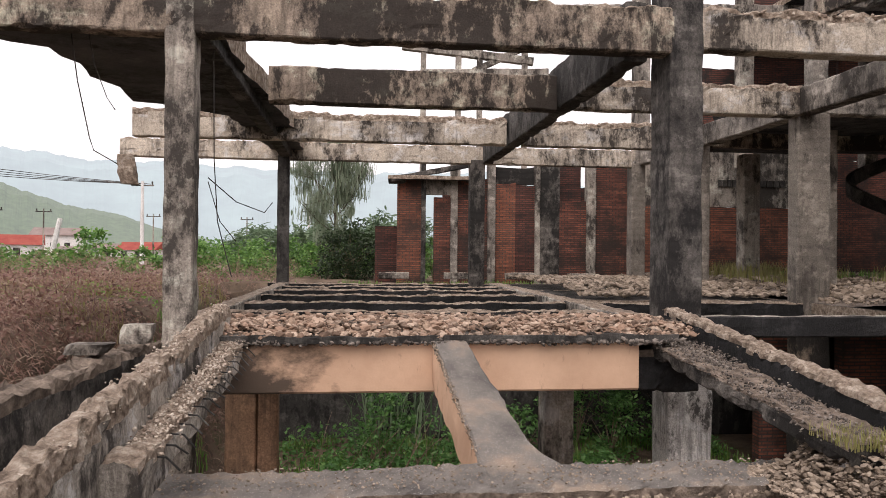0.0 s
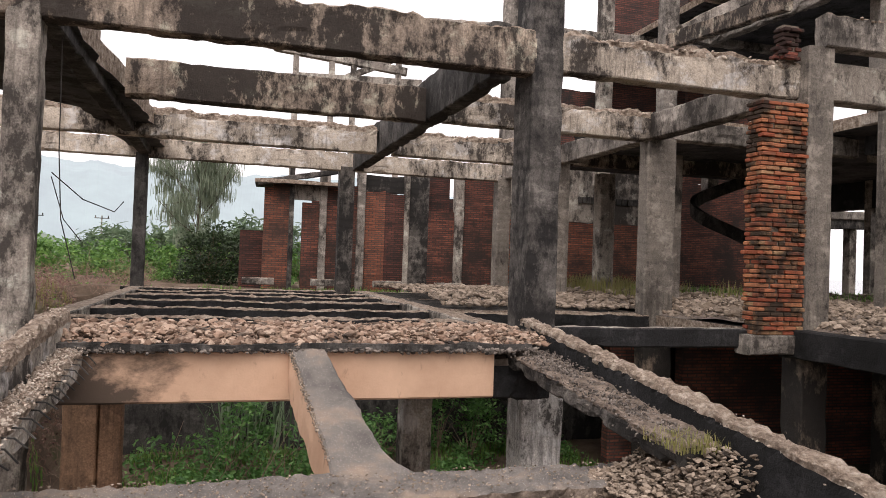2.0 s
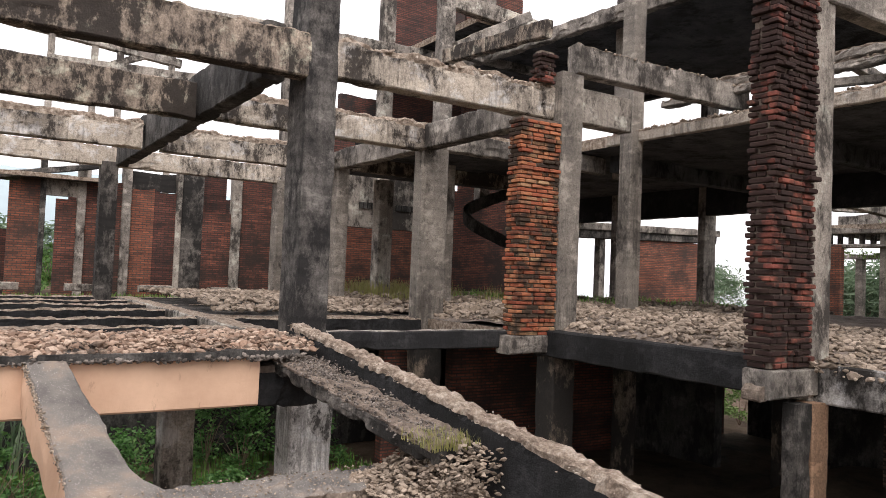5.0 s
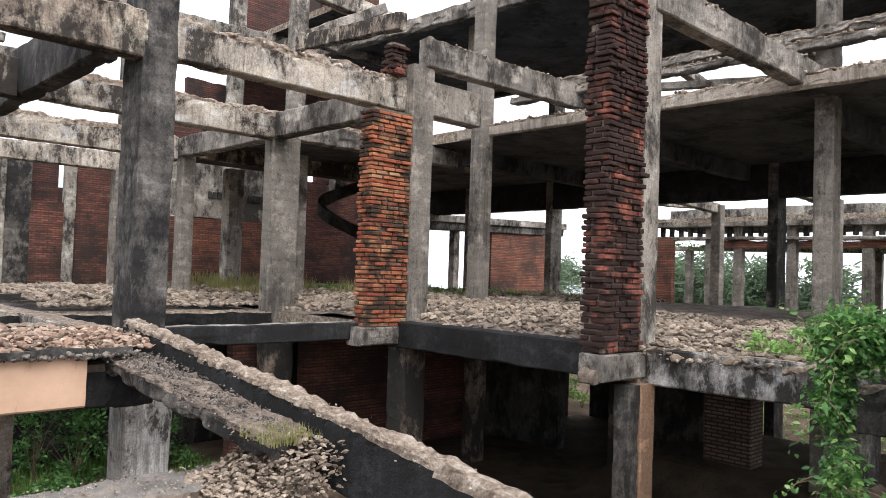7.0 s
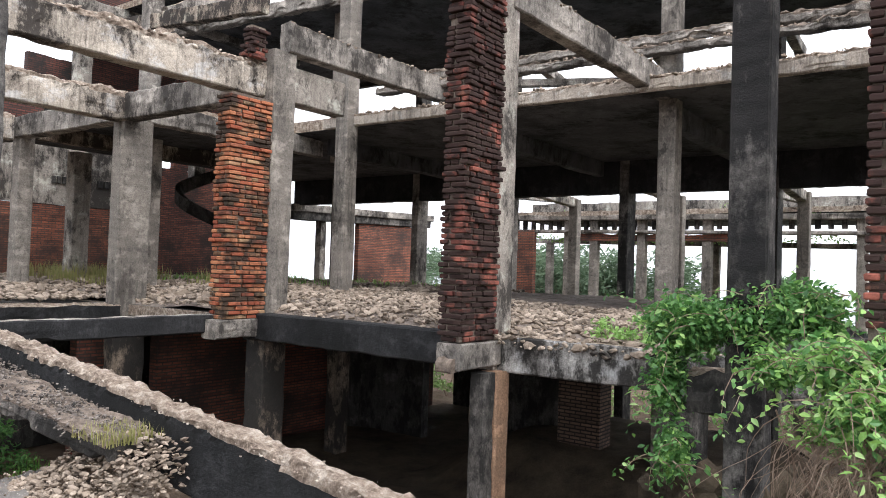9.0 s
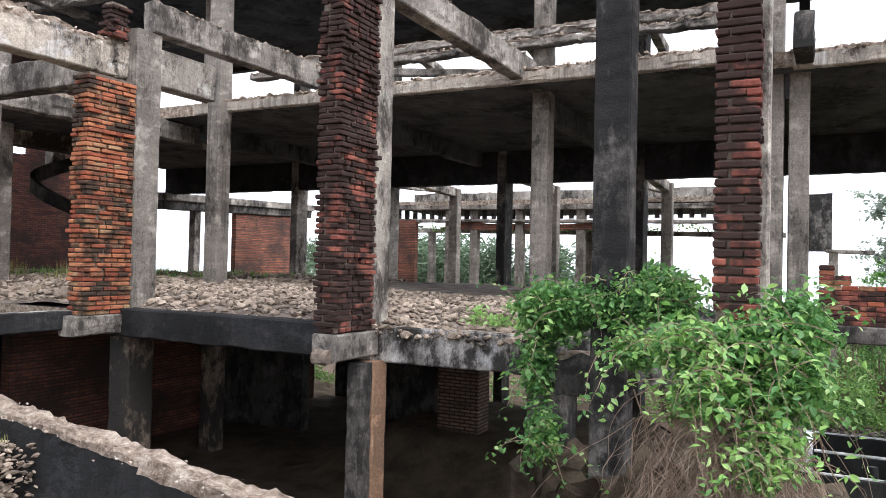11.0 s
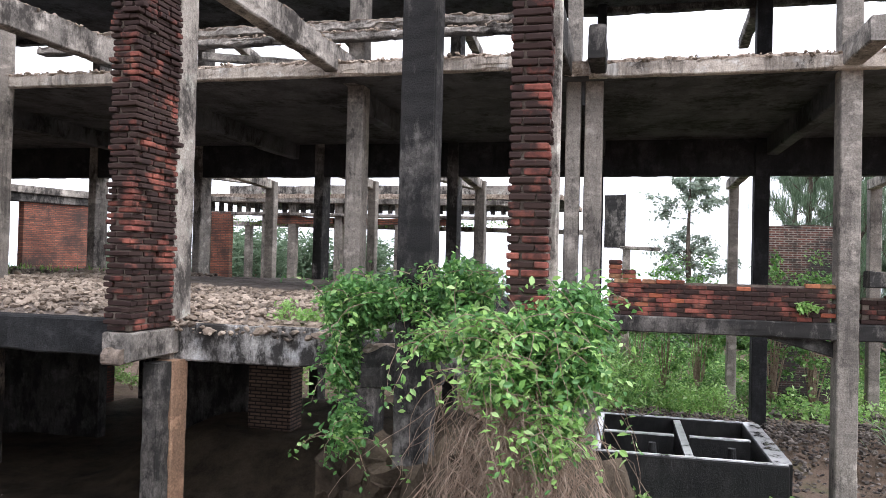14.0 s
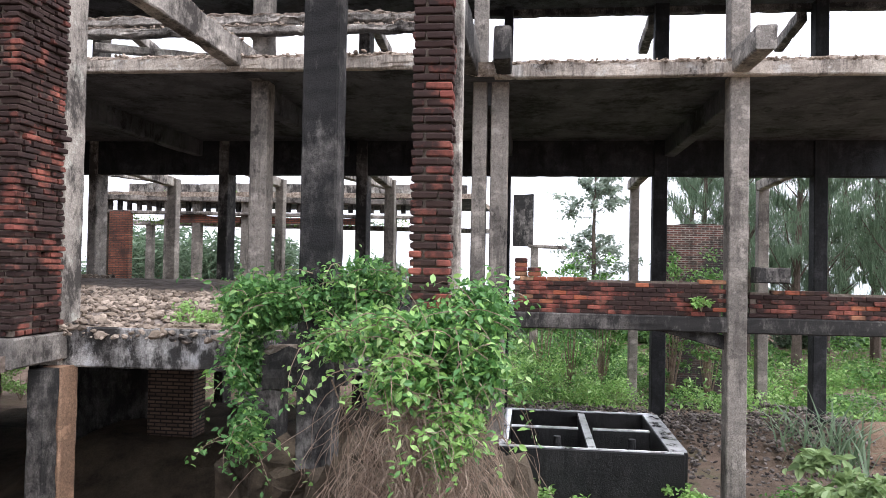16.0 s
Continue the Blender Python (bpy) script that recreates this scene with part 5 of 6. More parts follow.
def twig_carpet(region, n, mat, label, name, h, zf=ground_z):
    """Heaps of dry, tangled brush."""
    s = Soup()
    x0, x1, y0, y1 = region
    for _ in range(n):
        x, y = rng.uniform(x0, x1), rng.uniform(y0, y1)
        k = 1.5 * nz(x, y, 8, 0.5) + 0.3 + 0.5 * nz(x, y, 1, 1.4)
        if k < 0.05:
            continue
        z = zf(x, y) + h * k * rng.random()
        d = Vector((rng.gauss(0, 1), rng.gauss(0, 1), rng.gauss(0.15, 0.5))).normalized() * rng.uniform(0.07, 0.22)
        q = d.orthogonal().normalized() * rng.uniform(0.0025, 0.006)
        p = Vector((x, y, z))
        m = p + d * 0.5 + Vector((0, 0, 0.04))
        s.add([p - q, p + q, m + q, m - q, p + d], ((0, 1, 2, 3), (3, 2, 4)))
    return s.make(name, mat, label, "brush")


# west bank: dry brush, a little green and straw
twig_carpet((-13, -2.7, 3.5, 13), 80000, M_DRY, "heaps of dry reddish-brown brush on the bank", "dry_brush", 0.75)
twig_carpet((-22, -2.0, 13, 26), 60000, M_DRY, "heaps of dry reddish-brown brush on the bank", "dry_brush", 0.8)
leaf_carpet((-14, -2.7, 3.5, 25), 60000, M_DRY, "low reddish-brown withered creeper on the bank", "withered_creeper", 0.6, 0.075, clump=0.55)
leaf_carpet((-14, -2.7, 6, 25), 9000, M_GRASS, "green weeds between the dry brush", "green_weeds", 0.3, 0.08, clump=0.3)
carpet((-12, -3, 6, 22), 9000, M_PALEG, "patches of yellow straw grass on the bank", "straw_grass", 0.1, 0.45, 0.02, clump=0.5)
carpet((-3.8, -2.6, 9.5, 16), 1200, M_GRASS, "bright green grass tufts by the column", "grass_tufts", 0.15, 0.4, 0.025, clump=0.8)
carpet((-3, 9, 20.8, 24), 7000, M_GRASS, "low green grass before the brick building", "low_grass", 0.05, 0.22, 0.025, clump=0.5)
# hedge and scrub to the north-west
for i in range(26):
    x, y = -26 + i * 1.15 + rng.uniform(-0.4, 0.4), 30 + rng.uniform(-2, 5)
    shrub(x, y, -0.2, rng.uniform(1.0, 1.8), rng.uniform(1.0, 1.9), 900, M_BUSH, "dense green hedge bush at the edge of the waste ground", size=0.2, name="hedge_bush")
for i in range(20):
    x, y = -6 + i * 0.75 + rng.uniform(-0.4, 0.4), 36 + rng.uniform(0, 10)
    shrub(x, y, -0.2, rng.uniform(1.2, 2.0), rng.uniform(1.8, 3.4), 900, M_PINE, "feathery young grey-green scrub tree", size=0.28, name="scrub_bush", long=1.8)
tree(-0.9, 30, -0.2, 5.4, 2.3, 9000, M_HOAR2, "tall feathery casuarina tree with thin upright sprays", name="casuarina_tree", size=0.5, bare=0.12, fan=0.3)
shrub(-0.3, 27.0, -0.2, 1.2, 2.2, 5200, M_DEEP, "dark rounded green bush beside the brick building", size=0.13)
shrub(-1.6, 28, -0.2, 1.0, 1.5, 1000, M_BUSH, "dark rounded green bush beside the brick building", size=0.13)
shrub(2.6, 25.3, -0.2, 0.5, 2.6, 700, M_BUSH, "green climbing bush seen through a wall opening", size=0.13)
# below the floor, west
carpet((-1.5, 7.6, 8.5, 15.6), 17000, M_GRASS, "bright green grass below the floor beams", "low_grass", 0.1, 0.35, 0.02, clump=0.7)
leaf_carpet((-1.5, 7.5, 9.5, 15.5), 12000, M_LEAF, "leafy green undergrowth below the floor beams", "undergrowth", 0.5, 0.11)
for x, y, r, h in ((-0.2, 11.5, 0.8, 0.9), (1.2, 12.5, 0.9, 1.3), (0.3, 13.5, 0.8, 1.6), (2.3, 13.5, 0.8, 1.2), (3.2, 14.5, 1.0, 1.0), (4.2, 12.8, 0.5, 0.5), (5.2, 14.8, 0.9, 1.4), (6.6, 14.9, 0.9, 1.3), (4.6, 15.2, 0.8, 1.7)):
    shrub(x, y, GZ, r, h, 1100, M_LEAF, "leafy green bush below the floor beams", size=0.1)
s = Soup()
for _ in range(90):
    blade(s, (0.7 + rng.gauss(0, 0.4), 14.2 + rng.gauss(0, 0.5), GZ + 0.6), rng.uniform(0.9, 1.6), 0.035, rng, 0.9)
s.make("reed_clump", M_FERN, "clump of long drooping grey-green reed leaves", "reeds")
s = Soup()
for _ in range(9):
    p = Vector((-0.7 + rng.uniform(0, 1.2), 10 + rng.uniform(-0.3, 0.4), GZ))
    d = Vector((rng.gauss(0.1, 0.25), rng.gauss(0, 0.2), 1))
    pts = []
    for _ in range(9):
        pts.append(p.copy())
        p = p + d.normalized() * 0.24
        d += Vector((rng.gauss(0.04, 0.1), rng.gauss(0, 0.1), -0.03))
    stem(s, pts, 0.012, 0.004)
s.make("bare_stems", M_TWIG, "bare pale brown shrub stems below the floor", "stems")
# rubble floor: grass between the lumps
carpet((9.0, 13, 13.5, 20.5), 5000, M_PALEG, "yellow-green grass on the rubble floor", "straw_grass", 0.2, 0.55, 0.02, zf=floor_rubble, clump=0.6)
carpet((11, 18.8, 12, 20), 2600, M_GRASS, "green grass at the back of the rubble floor", "low_grass", 0.08, 0.3, 0.025, zf=floor_rubble, clump=0.9, lean=0.7)
for y in (2.9, 3.3, 2.6):
    shrub(8.75, y, 0.05, 0.3, 0.28, 350, M_LEAF2, "small light green weed on the floor edge", size=0.06)
# open ground to the east
carpet((19.5, 38, -18, 5), 13000, M_GRASS, "rough green grass on the low ground", "rough_grass", 0.1, 0.45, 0.02, clump=0.35)
leaf_carpet((20.5, 34, -16, 5), 24000, M_BUSH, "leafy green undergrowth on the low ground", "undergrowth", 0.8, 0.12, clump=0.4)
leaf_carpet((19, 34, -14, 12), 14000, M_LEAF2, "bright leafy undergrowth further out", "undergrowth", 1.1, 0.16, clump=0.4)
for x, y, r, h, m in ((20.5, -0.6, 0.9, 1.1, M_BUSH), (21.5, -1.6, 1.0, 1.2, M_LEAF2), (20, 0.6, 0.9, 1.3, M_BUSH), (22, -2.4, 0.8, 0.9, M_LEAF2), (18.5, 1.6, 0.8, 1.2, M_BUSH),
                      (21.0, -5.2, 0.8, 0.9, M_LEAF2), (22.2, -6.6, 0.9, 1.0, M_LEAF2), (20.8, -9.4, 0.9, 0.9, M_BUSH), (21.2, -0.2, 0.9, 1.4, M_LEAF2), (22.2, -1.0, 1.0, 1.5, M_LEAF2), (21.0, -2.9, 0.8, 1.0, M_LEAF2), (22.6, -3.4, 0.9, 1.1, M_BUSH), (20.4, -1.9, 0.7, 0.9, M_GRASS), (19.9, -0.1, 0.7, 1.0, M_LEAF2), (12.4, -4.7, 0.55, 0.8, M_BUSH), (11.9, -5.2, 0.6, 0.9, M_BUSH), (12.2, -3.1, 0.4, 0.5, M_LEAF), (11.9, -2.3, 0.35, 0.5, M_LEAF), (11.6, -1.0, 0.3, 0.4, M_LEAF)):
    shrub(x, y, GZ, r, h, 1100, m, "leafy green bush on the low ground", size=0.09)
s = Soup()
for _ in range(140):
    blade(s, (16.8 + rng.gauss(0, 0.6), -6.6 + rng.gauss(0, 0.5), GZ + 0.05), rng.uniform(0.4, 1.4), 0.05, rng, 1.6)
s.make("fallen_palm_leaves", M_FERN, "long pale green fallen palm leaves on the ground", "leaves")
leaf_carpet((24, 42, -22, 6), 26000, M_BUSH, "leafy green undergrowth towards the shore", "undergrowth", 1.0, 0.2, clump=0.25)
for i in range(18):
    shrub(41 + rng.uniform(-2, 2), 4 - i * 1.5, -3.3, rng.uniform(1.2, 1.8), rng.uniform(1.4, 2.4), 1300, rng.choice((M_PINE, M_BUSH)), "feathery green bush by the shore", size=0.26, long=1.6, name="scrub_bush")
for x, y, r, h in ((10.7, -4.35, 0.6, 1.75), (10.3, -4.9, 0.55, 1.6), (11.3, -4.9, 0.5, 1.3)):
    shrub(x, y, GZ, r, h, 1000, M_SAGE, "broad-leaved light green bush below the column", size=0.2)
for x, y, h in ((12.4, -2.95, 0.75), (12.2, -2.2, 0.5), (12.1, -1.3, 0.45), (12.3, -0.7, 0.6), (19.9, 13.6, 1.6), (20.4, 14.6, 1.8), (19.6, 14.9, 1.5)):
    shrub(x, y, GZ, 0.3 + 0.2 * h, h, 700, M_LEAF2, "bright leafy weed on the low ground", size=0.1)
heap(14.5, 20.5, -10.5, -5.2, lambda x, y: GZ - 0.25 + 1.05 * math.exp(-((x - 17.4) / 1.3) ** 2 - ((y + 8.0) / 1.2) ** 2) + 0.05 * nz(x, y, 1, 2.0), M_EARTH, "mound of bare reddish earth", "earth_mound", 0.15)
# Dark sheet over the ground puts the cellar's shade into the floor colour.
heap(8.7, 18.6, 2.6, 12.8, lambda x, y: ground_z(x, y) + 0.05, M_SOIL, "dark soil sheet added for the shade on the cellar floor", "cellar_shade_sheet", 0.4)
# plants behind the low wall, and trees
for x, y, r, h in ((23, -0.9, 0.8, 4.3), (24, -1.8, 0.9, 4.7), (23.5, -2.7, 0.7, 4.4), (22.8, -4.6, 0.9, 4.6), (22.6, -5.6, 0.9, 4.9)):
    shrub(x, y, GZ, r, h, 1700, M_BUSH, "tall leafy bush rising behind the low brick wall", size=0.13)
tree(45, -4.2, -3.4, 9.4, 2.3, 5500, M_HAZETREE, "tall grey-green tree alone by the shore, paled for haze", feathery=False, size=0.26, bare=0.2)
for x, y, h in ((34, -8.0, 9.5), (36, -11, 11), (33, -12.5, 10), (38, -14.5, 11.5), (31, -15, 10.5), (40, -10.5, 12), (42, -17, 12), (36, -19, 12), (30, -10.5, 9.5), (28, -13, 9), (33, -9.5, 10), (29, -16, 9.5), (39, -8.5, 10.5), (44, -13, 12), (31, -18.5, 10), (35, -15.5, 11)):
    tree(x, y, -3.4, h, 2.2, 13000, M_PINE, "tall slender casuarina tree with feathery grey-green sprays", name="casuarina_tree", size=0.38, bare=0.15)
for x, y, r, h in ((36, 15.5, 2.0, 5.6), (37, 18.5, 2.4, 6.2), (36, 12.0, 1.8, 5.4), (38, 21, 2.2, 6), (30, 24, 1.5, 5.2), (45, 34, 2.5, 6.0), (37, 6.5, 1.2, 4.6)):
    shrub(x, y, -3.4, r * 1.15, h, 7500, M_PINE, "large feathery green bush beyond the far frame", size=0.26, long=1.8, name="scrub_bush")
leaf_carpet((27, 30, 3, 16), 2600, M_LEAF2, "green weeds growing on the far frame", "roof_weeds", 0.35, 0.12, zf=lambda x, y: 3.1 if x < 27.3 else 2.2, clump=0.8)
shrub(12.7, -3.2, 0.2, 0.16, 0.18, 160, M_LEAF2, "small bright green fern on the low brick wall", size=0.09)
s = Soup()
for _ in range(6500):
    x, y = rng.gauss(18.0, 1.7), rng.uniform(-9.5, 1.5)
    stone(s, x, y, ground_z(x, y) + rng.uniform(0.02, 0.3) * smooth(3, 0, abs(x - 18)), rng.uniform(0.03, 0.14), rng)
for _ in range(5000):
    x, y = rng.uniform(19.5, 25.5), rng.uniform(-11, -3)
    if nz(x, y, 5, 0.5) > -0.02:
        stone(s, x, y, ground_z(x, y) + rng.uniform(0.0, 0.12), rng.uniform(0.05, 0.2), rng)
s.make("rubble_heap", M_DARKSTONE, "low heap of grey-brown rubble on the ground", "rubble")

# ---- hills, village, poles ----
def ridge(dist, height, a0, a1, profile, mat, label, depth=80):
    s = Soup()
    n = 420
    for i in range(n + 1):
        a = radians(a0 + (a1 - a0) * i / n)
        h = height * profile((i / n)) * (1 + 0.12 * nz(i * 0.02, dist, 0, 1) + 0.04 * nz(i * 0.13, dist, 0, 1) + 0.025 * nz(i * 0.6, dist, 0, 1))
        for k, f in ((0, 0.0), (0.3, 0.45), (0.65, 0.82), (1.0, 1.0), (1.6, 0.5)):
            r = dist + depth * k
            s.v.append((-r * math.sin(a), r * math.cos(a), -3 + h * f + (2.0 * nz(i * 0.2, k * 3, dist, 1) if 0 < k < 1 else 0)))
    for i in range(n):
        for k in range(4):
            s.f.append((i * 5 + k, i * 5 + k + 1, (i + 1) * 5 + k + 1, (i + 1) * 5 + k))
    s.make("hill", mat, label, "hill", "structure")


# Hill surface whose emission paints in the pale haze of distance.
def haze_glow_mat(name, col, glow, strength, scale):
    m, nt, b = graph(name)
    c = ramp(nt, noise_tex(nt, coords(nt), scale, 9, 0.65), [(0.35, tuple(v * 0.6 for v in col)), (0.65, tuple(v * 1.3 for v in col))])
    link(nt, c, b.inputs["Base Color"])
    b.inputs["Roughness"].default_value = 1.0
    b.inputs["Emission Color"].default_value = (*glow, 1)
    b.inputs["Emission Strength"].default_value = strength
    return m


def hump(*pts):
    def f(k):
        for (a, u), (b, v) in zip(pts, pts[1:]):
            if k <= b:
                return u + (v - u) * smooth(a, b, k)
        return pts[-1][1]
    return f


ridge(700, 128, 75, -34, hump((0, 0.6), (0.3, 0.7), (0.47, 0.97), (0.53, 0.9), (0.62, 0.86), (0.8, 0.8), (0.93, 0.5), (1, 0.1)), haze_glow_mat("far_ridge", (0.06, 0.09, 0.08), (0.50, 0.58, 0.64), 0.72, 0.02), "pale blue mountain ridge with haze painted as glow", 250)
ridge(300, 37, 70, 8, hump((0, 0.6), (0.4, 1.1), (0.72, 1.0), (0.82, 0.7), (0.93, 0.35), (1, 0.0)), haze_glow_mat("near_hill", (0.05, 0.075, 0.035), (0.33, 0.39, 0.38), 0.42, 0.3), "wooded green hill with light haze painted as glow", 120)

M_WHITE = concrete("white_house_paint", (0.8, 0.79, 0.77), (0.72, 0.71, 0.7), (0.45, 0.44, 0.42), 0.1)
M_ROOFR = earthy("red_tiles", [(0.24, 0.05, 0.045), (0.3, 0.075, 0.06), (0.34, 0.11, 0.08)], 0.8)
M_ROOFG = earthy("grey_tiles", [(0.2, 0.15, 0.14), (0.3, 0.24, 0.22)], 0.8)


def house(x, y, w, d, h, rh, turn, roof, label):
    root = new("house")
    root.matrix_basis = pose(x, y, -0.6, 0, 0, turn)
    tagged(root, label, "house", "village houses")
    bm = bmesh.new()
    jbox(bm, Matrix.Translation((0, 0, h / 2)), w, d, h)
    part("wall", bm, M_WHITE, root)
    bm = bmesh.new()
    o = 0.4
    pts = [(-w / 2 - o, -d / 2 - o, h), (w / 2 + o, -d / 2 - o, h), (w / 2 + o, d / 2 + o, h), (-w / 2 - o, d / 2 + o, h), (-w / 2 - o, 0, h + rh), (w / 2 + o, 0, h + rh)]
    vs = [bm.verts.new(p) for p in pts]
    for f in ((0, 1, 5, 4), (2, 3, 4, 5), (0, 4, 3), (1, 2, 5), (0, 3, 2, 1)):
        bm.faces.new([vs[i] for i in f])
    part("roof", bm, roof, root, "tiled gable roof")
    for i in range(int(w // 2.2)):
        bm = bmesh.new()
        jbox(bm, Matrix.Identity(4), 0.9, 0.12, 1.1)
        part("window", bm, M_BLACK, root, loc=(-w / 2 + 1.2 + i * 2.2, -d / 2, h * 0.55))


house(-50, 115, 6.5, 5, 2.2, 1.5, 20, M_ROOFR, "white house with a dark red tiled roof")
house(-52, 136, 7.5, 6, 4.0, 1.4, 8, M_ROOFG, "two-storey white house with a grey tiled roof")
house(-44, 120, 4.2, 4, 1.7, 0.4, 0, M_ROOFG, "small pale flat-roofed house")
house(-35, 125, 6, 5, 1.6, 1.3, -10, M_ROOFR, "low white house with an orange-red roof")
house(-42, 132, 5, 5, 1.8, 0.9, 30, M_ROOFG, "low white house with a grey roof")


def pole(x, y, z0, z1, r, lean, mat, label, arm=True):
    root = new("utility_pole")
    root.location = (x, y, z0)
    tagged(root, label, "pole", "poles")
    s = Soup()
    stem(s, [(0, 0, 0), (lean * 0.5, 0, (z1 - z0) / 2), (lean, 0, z1 - z0)], r, r * 0.7, 8)
    s.make("shaft", mat, parent=root, kind="")
    if arm:
        bm = bmesh.new()
        jbox(bm, Matrix.Translation((lean, 0, z1 - z0 - 0.3)), 1.6, 0.1, 0.1)
        for dx in (-0.7, 0, 0.7):
            jbox(bm, Matrix.Translation((lean + dx, 0, z1 - z0 - 0.12)), 0.1, 0.1, 0.24)
        part("cross_arm", bm, M_DARK, root, "dark cross arm with insulators")


pole(-16.0, 57, -0.5, 6.0, 0.16, 0.0, M_WHITE, "white concrete utility pole with a cross arm")
pole(-5.0, 75, -0.5, 5.2, 0.15, 0.0, M_WHITE, "white concrete utility pole with a cross arm")
pole(-12.4, 31, -0.5, 2.1, 0.14, 0.55, M_WHITE, "leaning broken pale concrete post", arm=False)
for x, y in ((-37, 80), (-33, 82), (-24, 90), (-21, 95), (-14, 95)):
    pole(x, y, -0.5, 5.2, 0.1, 0.0, M_PALE, "thin grey utility pole in the village")
for k in range(4):
    s = Soup()
    a, b = Vector((-16.0 + (k - 1.5) * 0.4, 57, 5.8)), Vector((-60, 52 + k * 3, 11 + k * 0.8))
    stem(s, [a.lerp(b, i / 12) - Vector((0, 0, 1.2 * 4 * (i / 12) * (1 - i / 12))) for i in range(13)], 0.03, 0.03, 3)
    s.make("overhead_wire", M_BLACK, "thin dark overhead wire", "wire", kind="", group="overhead wires")


# ---- hanging bits and bars ----
def wire(pts, r, label="thin dark hanging bar or wire", name="hanging_wire"):
    s = Soup()
    stem(s, pts, r, r, 4)
    s.make(name, M_BLACK, label, "wire", kind="", group="hanging wires")


wire([(-3.55, 9.5, 3.62), (-3.45, 9.5, 2.9), (-3.3, 9.5, 2.2), (-3.25, 9.5, 2.05), (-2.9, 9.5, 1.85)], 0.008)
wire([(-3.35, 9.5, 3.62), (-3.25, 9.5, 3.1), (-3.1, 9.5, 2.7), (-3.0, 9.5, 2.55)], 0.006)
wire([(-1.85, 9.6, 3.6), (-1.83, 9.6, 2.0), (-1.78, 9.6, 1.2), (-1.6, 9.6, 0.5)], 0.008)
wire([(-1.9, 9.6, 1.75), (-1.55, 9.6, 1.45), (-1.2, 9.6, 1.32), (-1.1, 9.6, 1.45)], 0.009)
wire([(-1.9, 9.6, 1.7), (-1.75, 9.6, 1.2), (-1.55, 9.6, 0.95)], 0.007)
bm = bmesh.new()
loft(bm, (0, 0, 0), (-0.06, 0, 0.36), 0.2, 0.15, 0.03, 0.03, 0, 0.03, nu=4, nv=4, chamfer=0.03, side=(1, 0, 0))
obj_from("hanging_lump", bm, M_BROKEN, "pale tan concrete lump hanging on a wire", "lump", loc=(-2.8, 9.55, 1.64))
for i in range(16):
    y = 7.3 - i * 0.2
    s = Soup()
    z = -0.1 + (y - 7.3) * 0.077
    stem(s, [(-1.2, y, z), (-1.06, y, z - 0.01), (-0.98, y - 0.03, z - 0.05 - 0.04 * rng.random())], 0.008, 0.006)
    s.make("cut_bar", M_BLACK, "rusty black reinforcing bar end", "bar", kind="", group="cut bars")
# stones lying on the bank and the brick stub over the pier
for x, y, z, lx, ly, lz, lab in ((-2.36, 8.3, -0.16, 0.3, 0.24, 0.2, "pale grey broken boulder on the bank wall"), (-2.62, 7.6, -0.18, 0.42, 0.24, 0.1, "flat broken slab piece on the bank wall")):
    bm = bmesh.new()
    loft(bm, (0, 0, 0), (lx * 0.2, 0, lz), lx, ly, lz / 7, 0.05, 0, 0.04, nu=4, nv=4, chamfer=0.05, side=(1, 0, 0), seed=x * 7)
    obj_from("broken_lump", bm, M_PALE, lab, "lump", loc=(x, y, z))
beam((-2.45, 9.0, -0.85), (-2.8, 2.5, -0.95), 0.34, 0.72, M_DARK, "low dark concrete wall along the bank with a crumbled top", 0.14, 0.05, mat2=M_CRUMB, nu=5, nv=6, step=0.08, crust=0.3)
pier(7.74, 8.82, 3, 2, 3.98, 4.5, M_BRICKB, "broken stub of dark brickwork on the beam", random.Random(3), 0.03)
s = Soup()
for _ in range(2200):
    x, y = rng.uniform(3.0, 3.66), rng.uniform(4.2, 5.6)
    top = 0.46 * smooth(2.95, 3.5, x) * smooth(5.7, 5.0, y)
    stone(s, x, y, -0.87 + top * rng.uniform(0.2, 1), rng.uniform(0.02, 0.075), rng, 0.5)
s.make("rubble_pile", M_STONE, "small pile of broken mortar on the cross beam", "rubble")
carpet((3.2, 3.62, 4.45, 4.95), 420, M_PALEG, "tuft of yellow-green grass on the rubble", "grass_tuft", 0.04, 0.13, 0.008, zf=lambda x, y: -0.43)
s = Soup()
for _ in range(900):
    stone(s, rng.uniform(-1.6, 3.6), rng.uniform(5.18, 5.74), -0.83, rng.uniform(0.008, 0.03), rng)
s.make("grit", M_STONE, "loose grit on the cross beam", "grit")


for _ in range(26):
    x, y = rng.uniform(20.5, 31), rng.uniform(-14, 3.5)
    shrub(x, y, ground_z(x, y), rng.uniform(0.5, 0.9), rng.uniform(0.5, 1.1), 900, rng.choice((M_BUSH, M_LEAF2, M_GRASS)), "leafy green bush on the low ground", size=0.1)

# crumbs along the broken edges
def crumbs(a, b, spread, n, smin, smax, mat, label, name="edge_crumbs"):
    s = Soup()
    a, b = Vector(a), Vector(b)
    for _ in range(n):
        p = a.lerp(b, rng.random())
        stone(s, p.x + rng.gauss(0, spread[0]), p.y + rng.gauss(0, spread[1]), p.z - 0.034 + rng.gauss(0, 0.012), smin + (smax - smin) * rng.random() ** 2, rng, 0.8)
    s.make(name, mat, label, "crumbs")


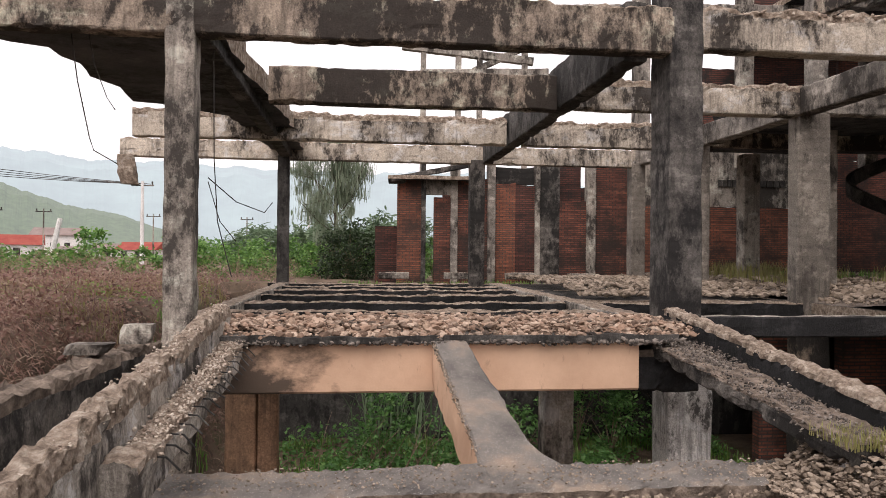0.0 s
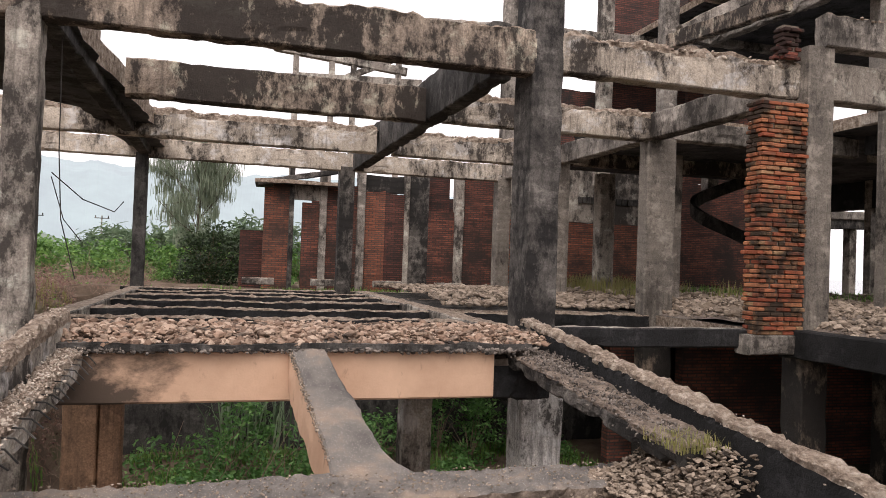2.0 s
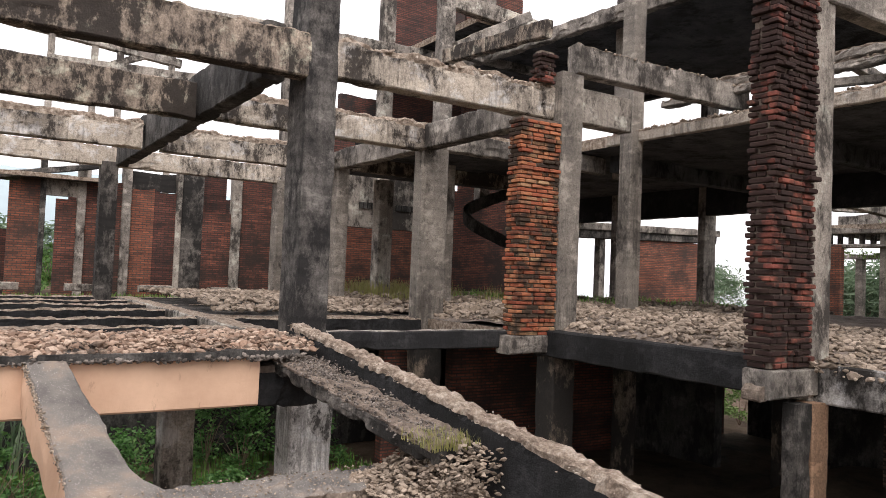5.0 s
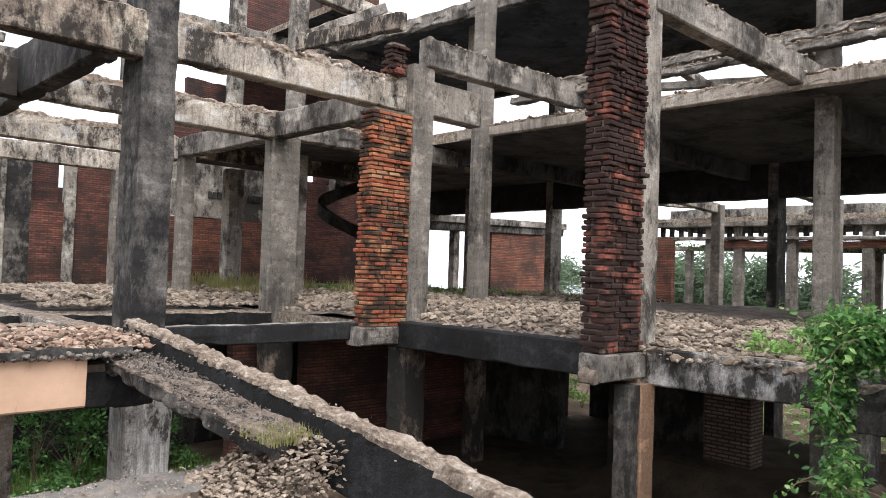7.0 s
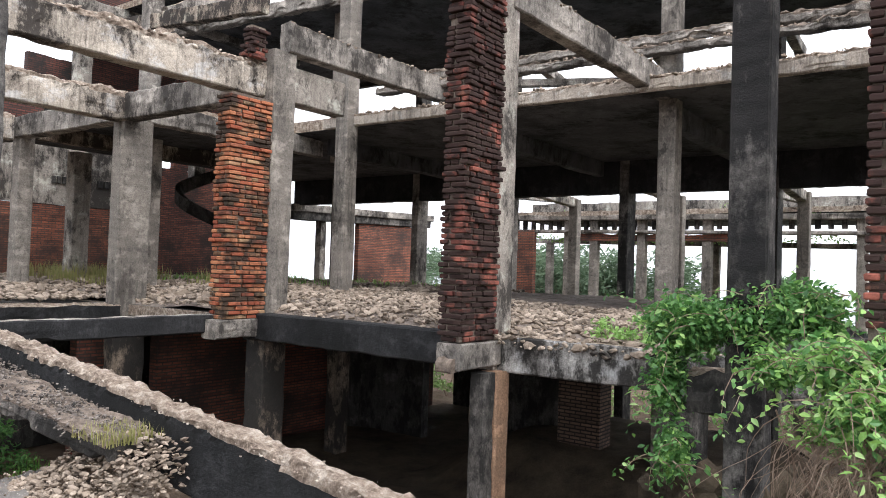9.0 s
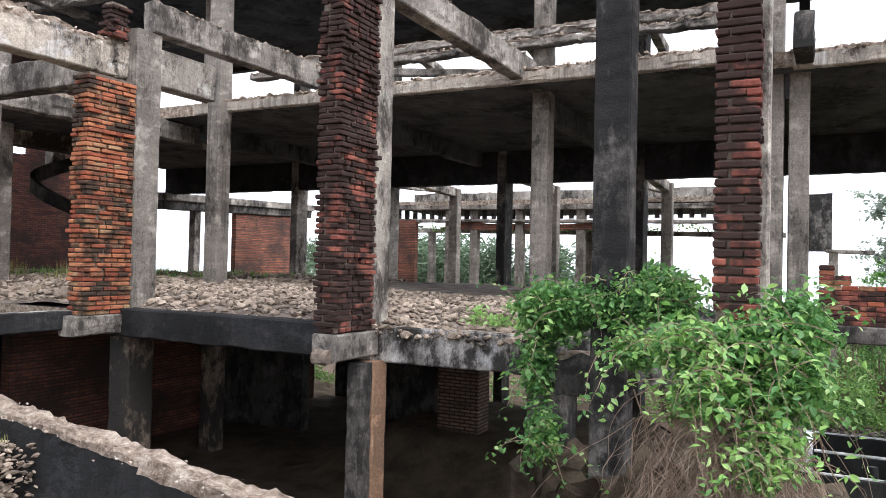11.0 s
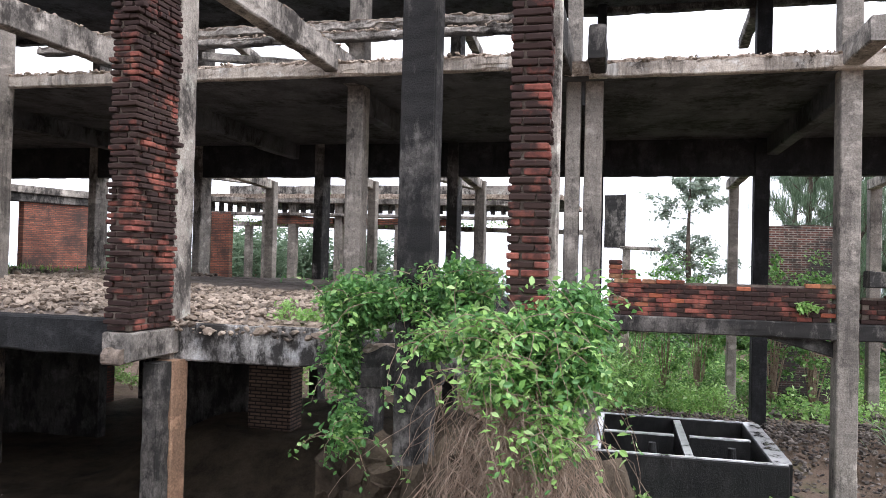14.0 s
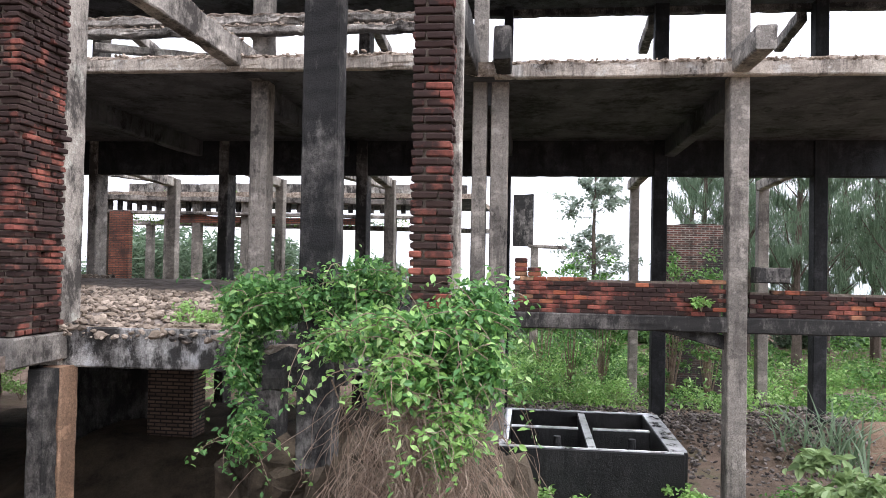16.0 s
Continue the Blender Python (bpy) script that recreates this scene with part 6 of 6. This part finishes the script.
crumbs((3.75, 8.5, 0.21), (3.75, 1.3, -0.6), (0.055, 0), 2600, 0.008, 0.028, M_PALESTONE, "pale crumbs of concrete on the parapet top")
crumbs((-1.4, 7.8, 0.3), (-1.4, 2.0, -0.21), (0.045, 0), 1800, 0.008, 0.03, M_PALESTONE, "pale crumbs of concrete on the parapet top")
crumbs((3.33, 7.5, -0.05), (3.46, 4.7, -0.39), (0.12, 0), 3600, 0.008, 0.04, M_DARKSTONE, "brown crumbs of concrete on the stair edge")
crumbs((-1.2, 7.5, -0.0), (-1.2, 4.1, -0.27), (0.06, 0), 1500, 0.008, 0.036, M_PALESTONE, "pale crumbs of concrete on the stair edge")
crumbs((12.02, 11.3, 4.08), (12.02, 0.9, 4.08), (0.08, 0), 1100, 0.02, 0.1, M_STONE, "brown crumbs along the slab edge")
crumbs((12.62, 0.0, 4.08), (12.62, -9.0, 4.08), (0.08, 0), 900, 0.02, 0.1, M_STONE, "brown crumbs along the slab edge")
crumbs((4.2, 9.05, 3.96), (7.9, 9.05, 3.96), (0.0, 0.08), 500, 0.02, 0.09, M_PALESTONE, "pale crumbs on the broken beam")
crumbs((8.6, 4.7, 4.64), (12.8, 4.12, 4.25), (0.0, 0.07), 450, 0.02, 0.08, M_STONE, "brown crumbs on the sloping beam")
crumbs((8.5, 8.8, 4.68), (12.8, 8.8, 4.75), (0.0, 0.07), 450, 0.02, 0.08, M_STONE, "brown crumbs on the raised beam")
crumbs((12.5, 10.3, 4.72), (12.5, 1.0, 4.72), (0.07, 0), 900, 0.02, 0.09, M_STONE, "brown crumbs on the crumbled beam")
crumbs((-1.6, 16.6, 3.86), (7.6, 16.6, 3.86), (0, 0.07), 700, 0.02, 0.09, M_PALESTONE, "pale crumbs on the broken beam")
crumbs((3.8, 12.5, 3.86), (7.6, 12.5, 3.86), (0, 0.07), 400, 0.02, 0.09, M_PALESTONE, "pale crumbs on the broken beam")
crumbs((0.74, 7.3, -0.04), (0.97, 5.85, -0.76), (0.012, 0), 700, 0.01, 0.035, M_STONE, "brown crumbs along the carrier edge")
crumbs((-1.6, 7.29, -0.03), (3.4, 7.29, -0.03), (0, 0.02), 700, 0.02, 0.07, M_DARKSTONE, "dark crumbs along the slab strip edge")
crumbs((-1.7, 5.15, -0.9), (3.8, 5.15, -0.9), (0, 0.02), 800, 0.015, 0.06, M_STONE, "brown crumbs along the cross beam edge")
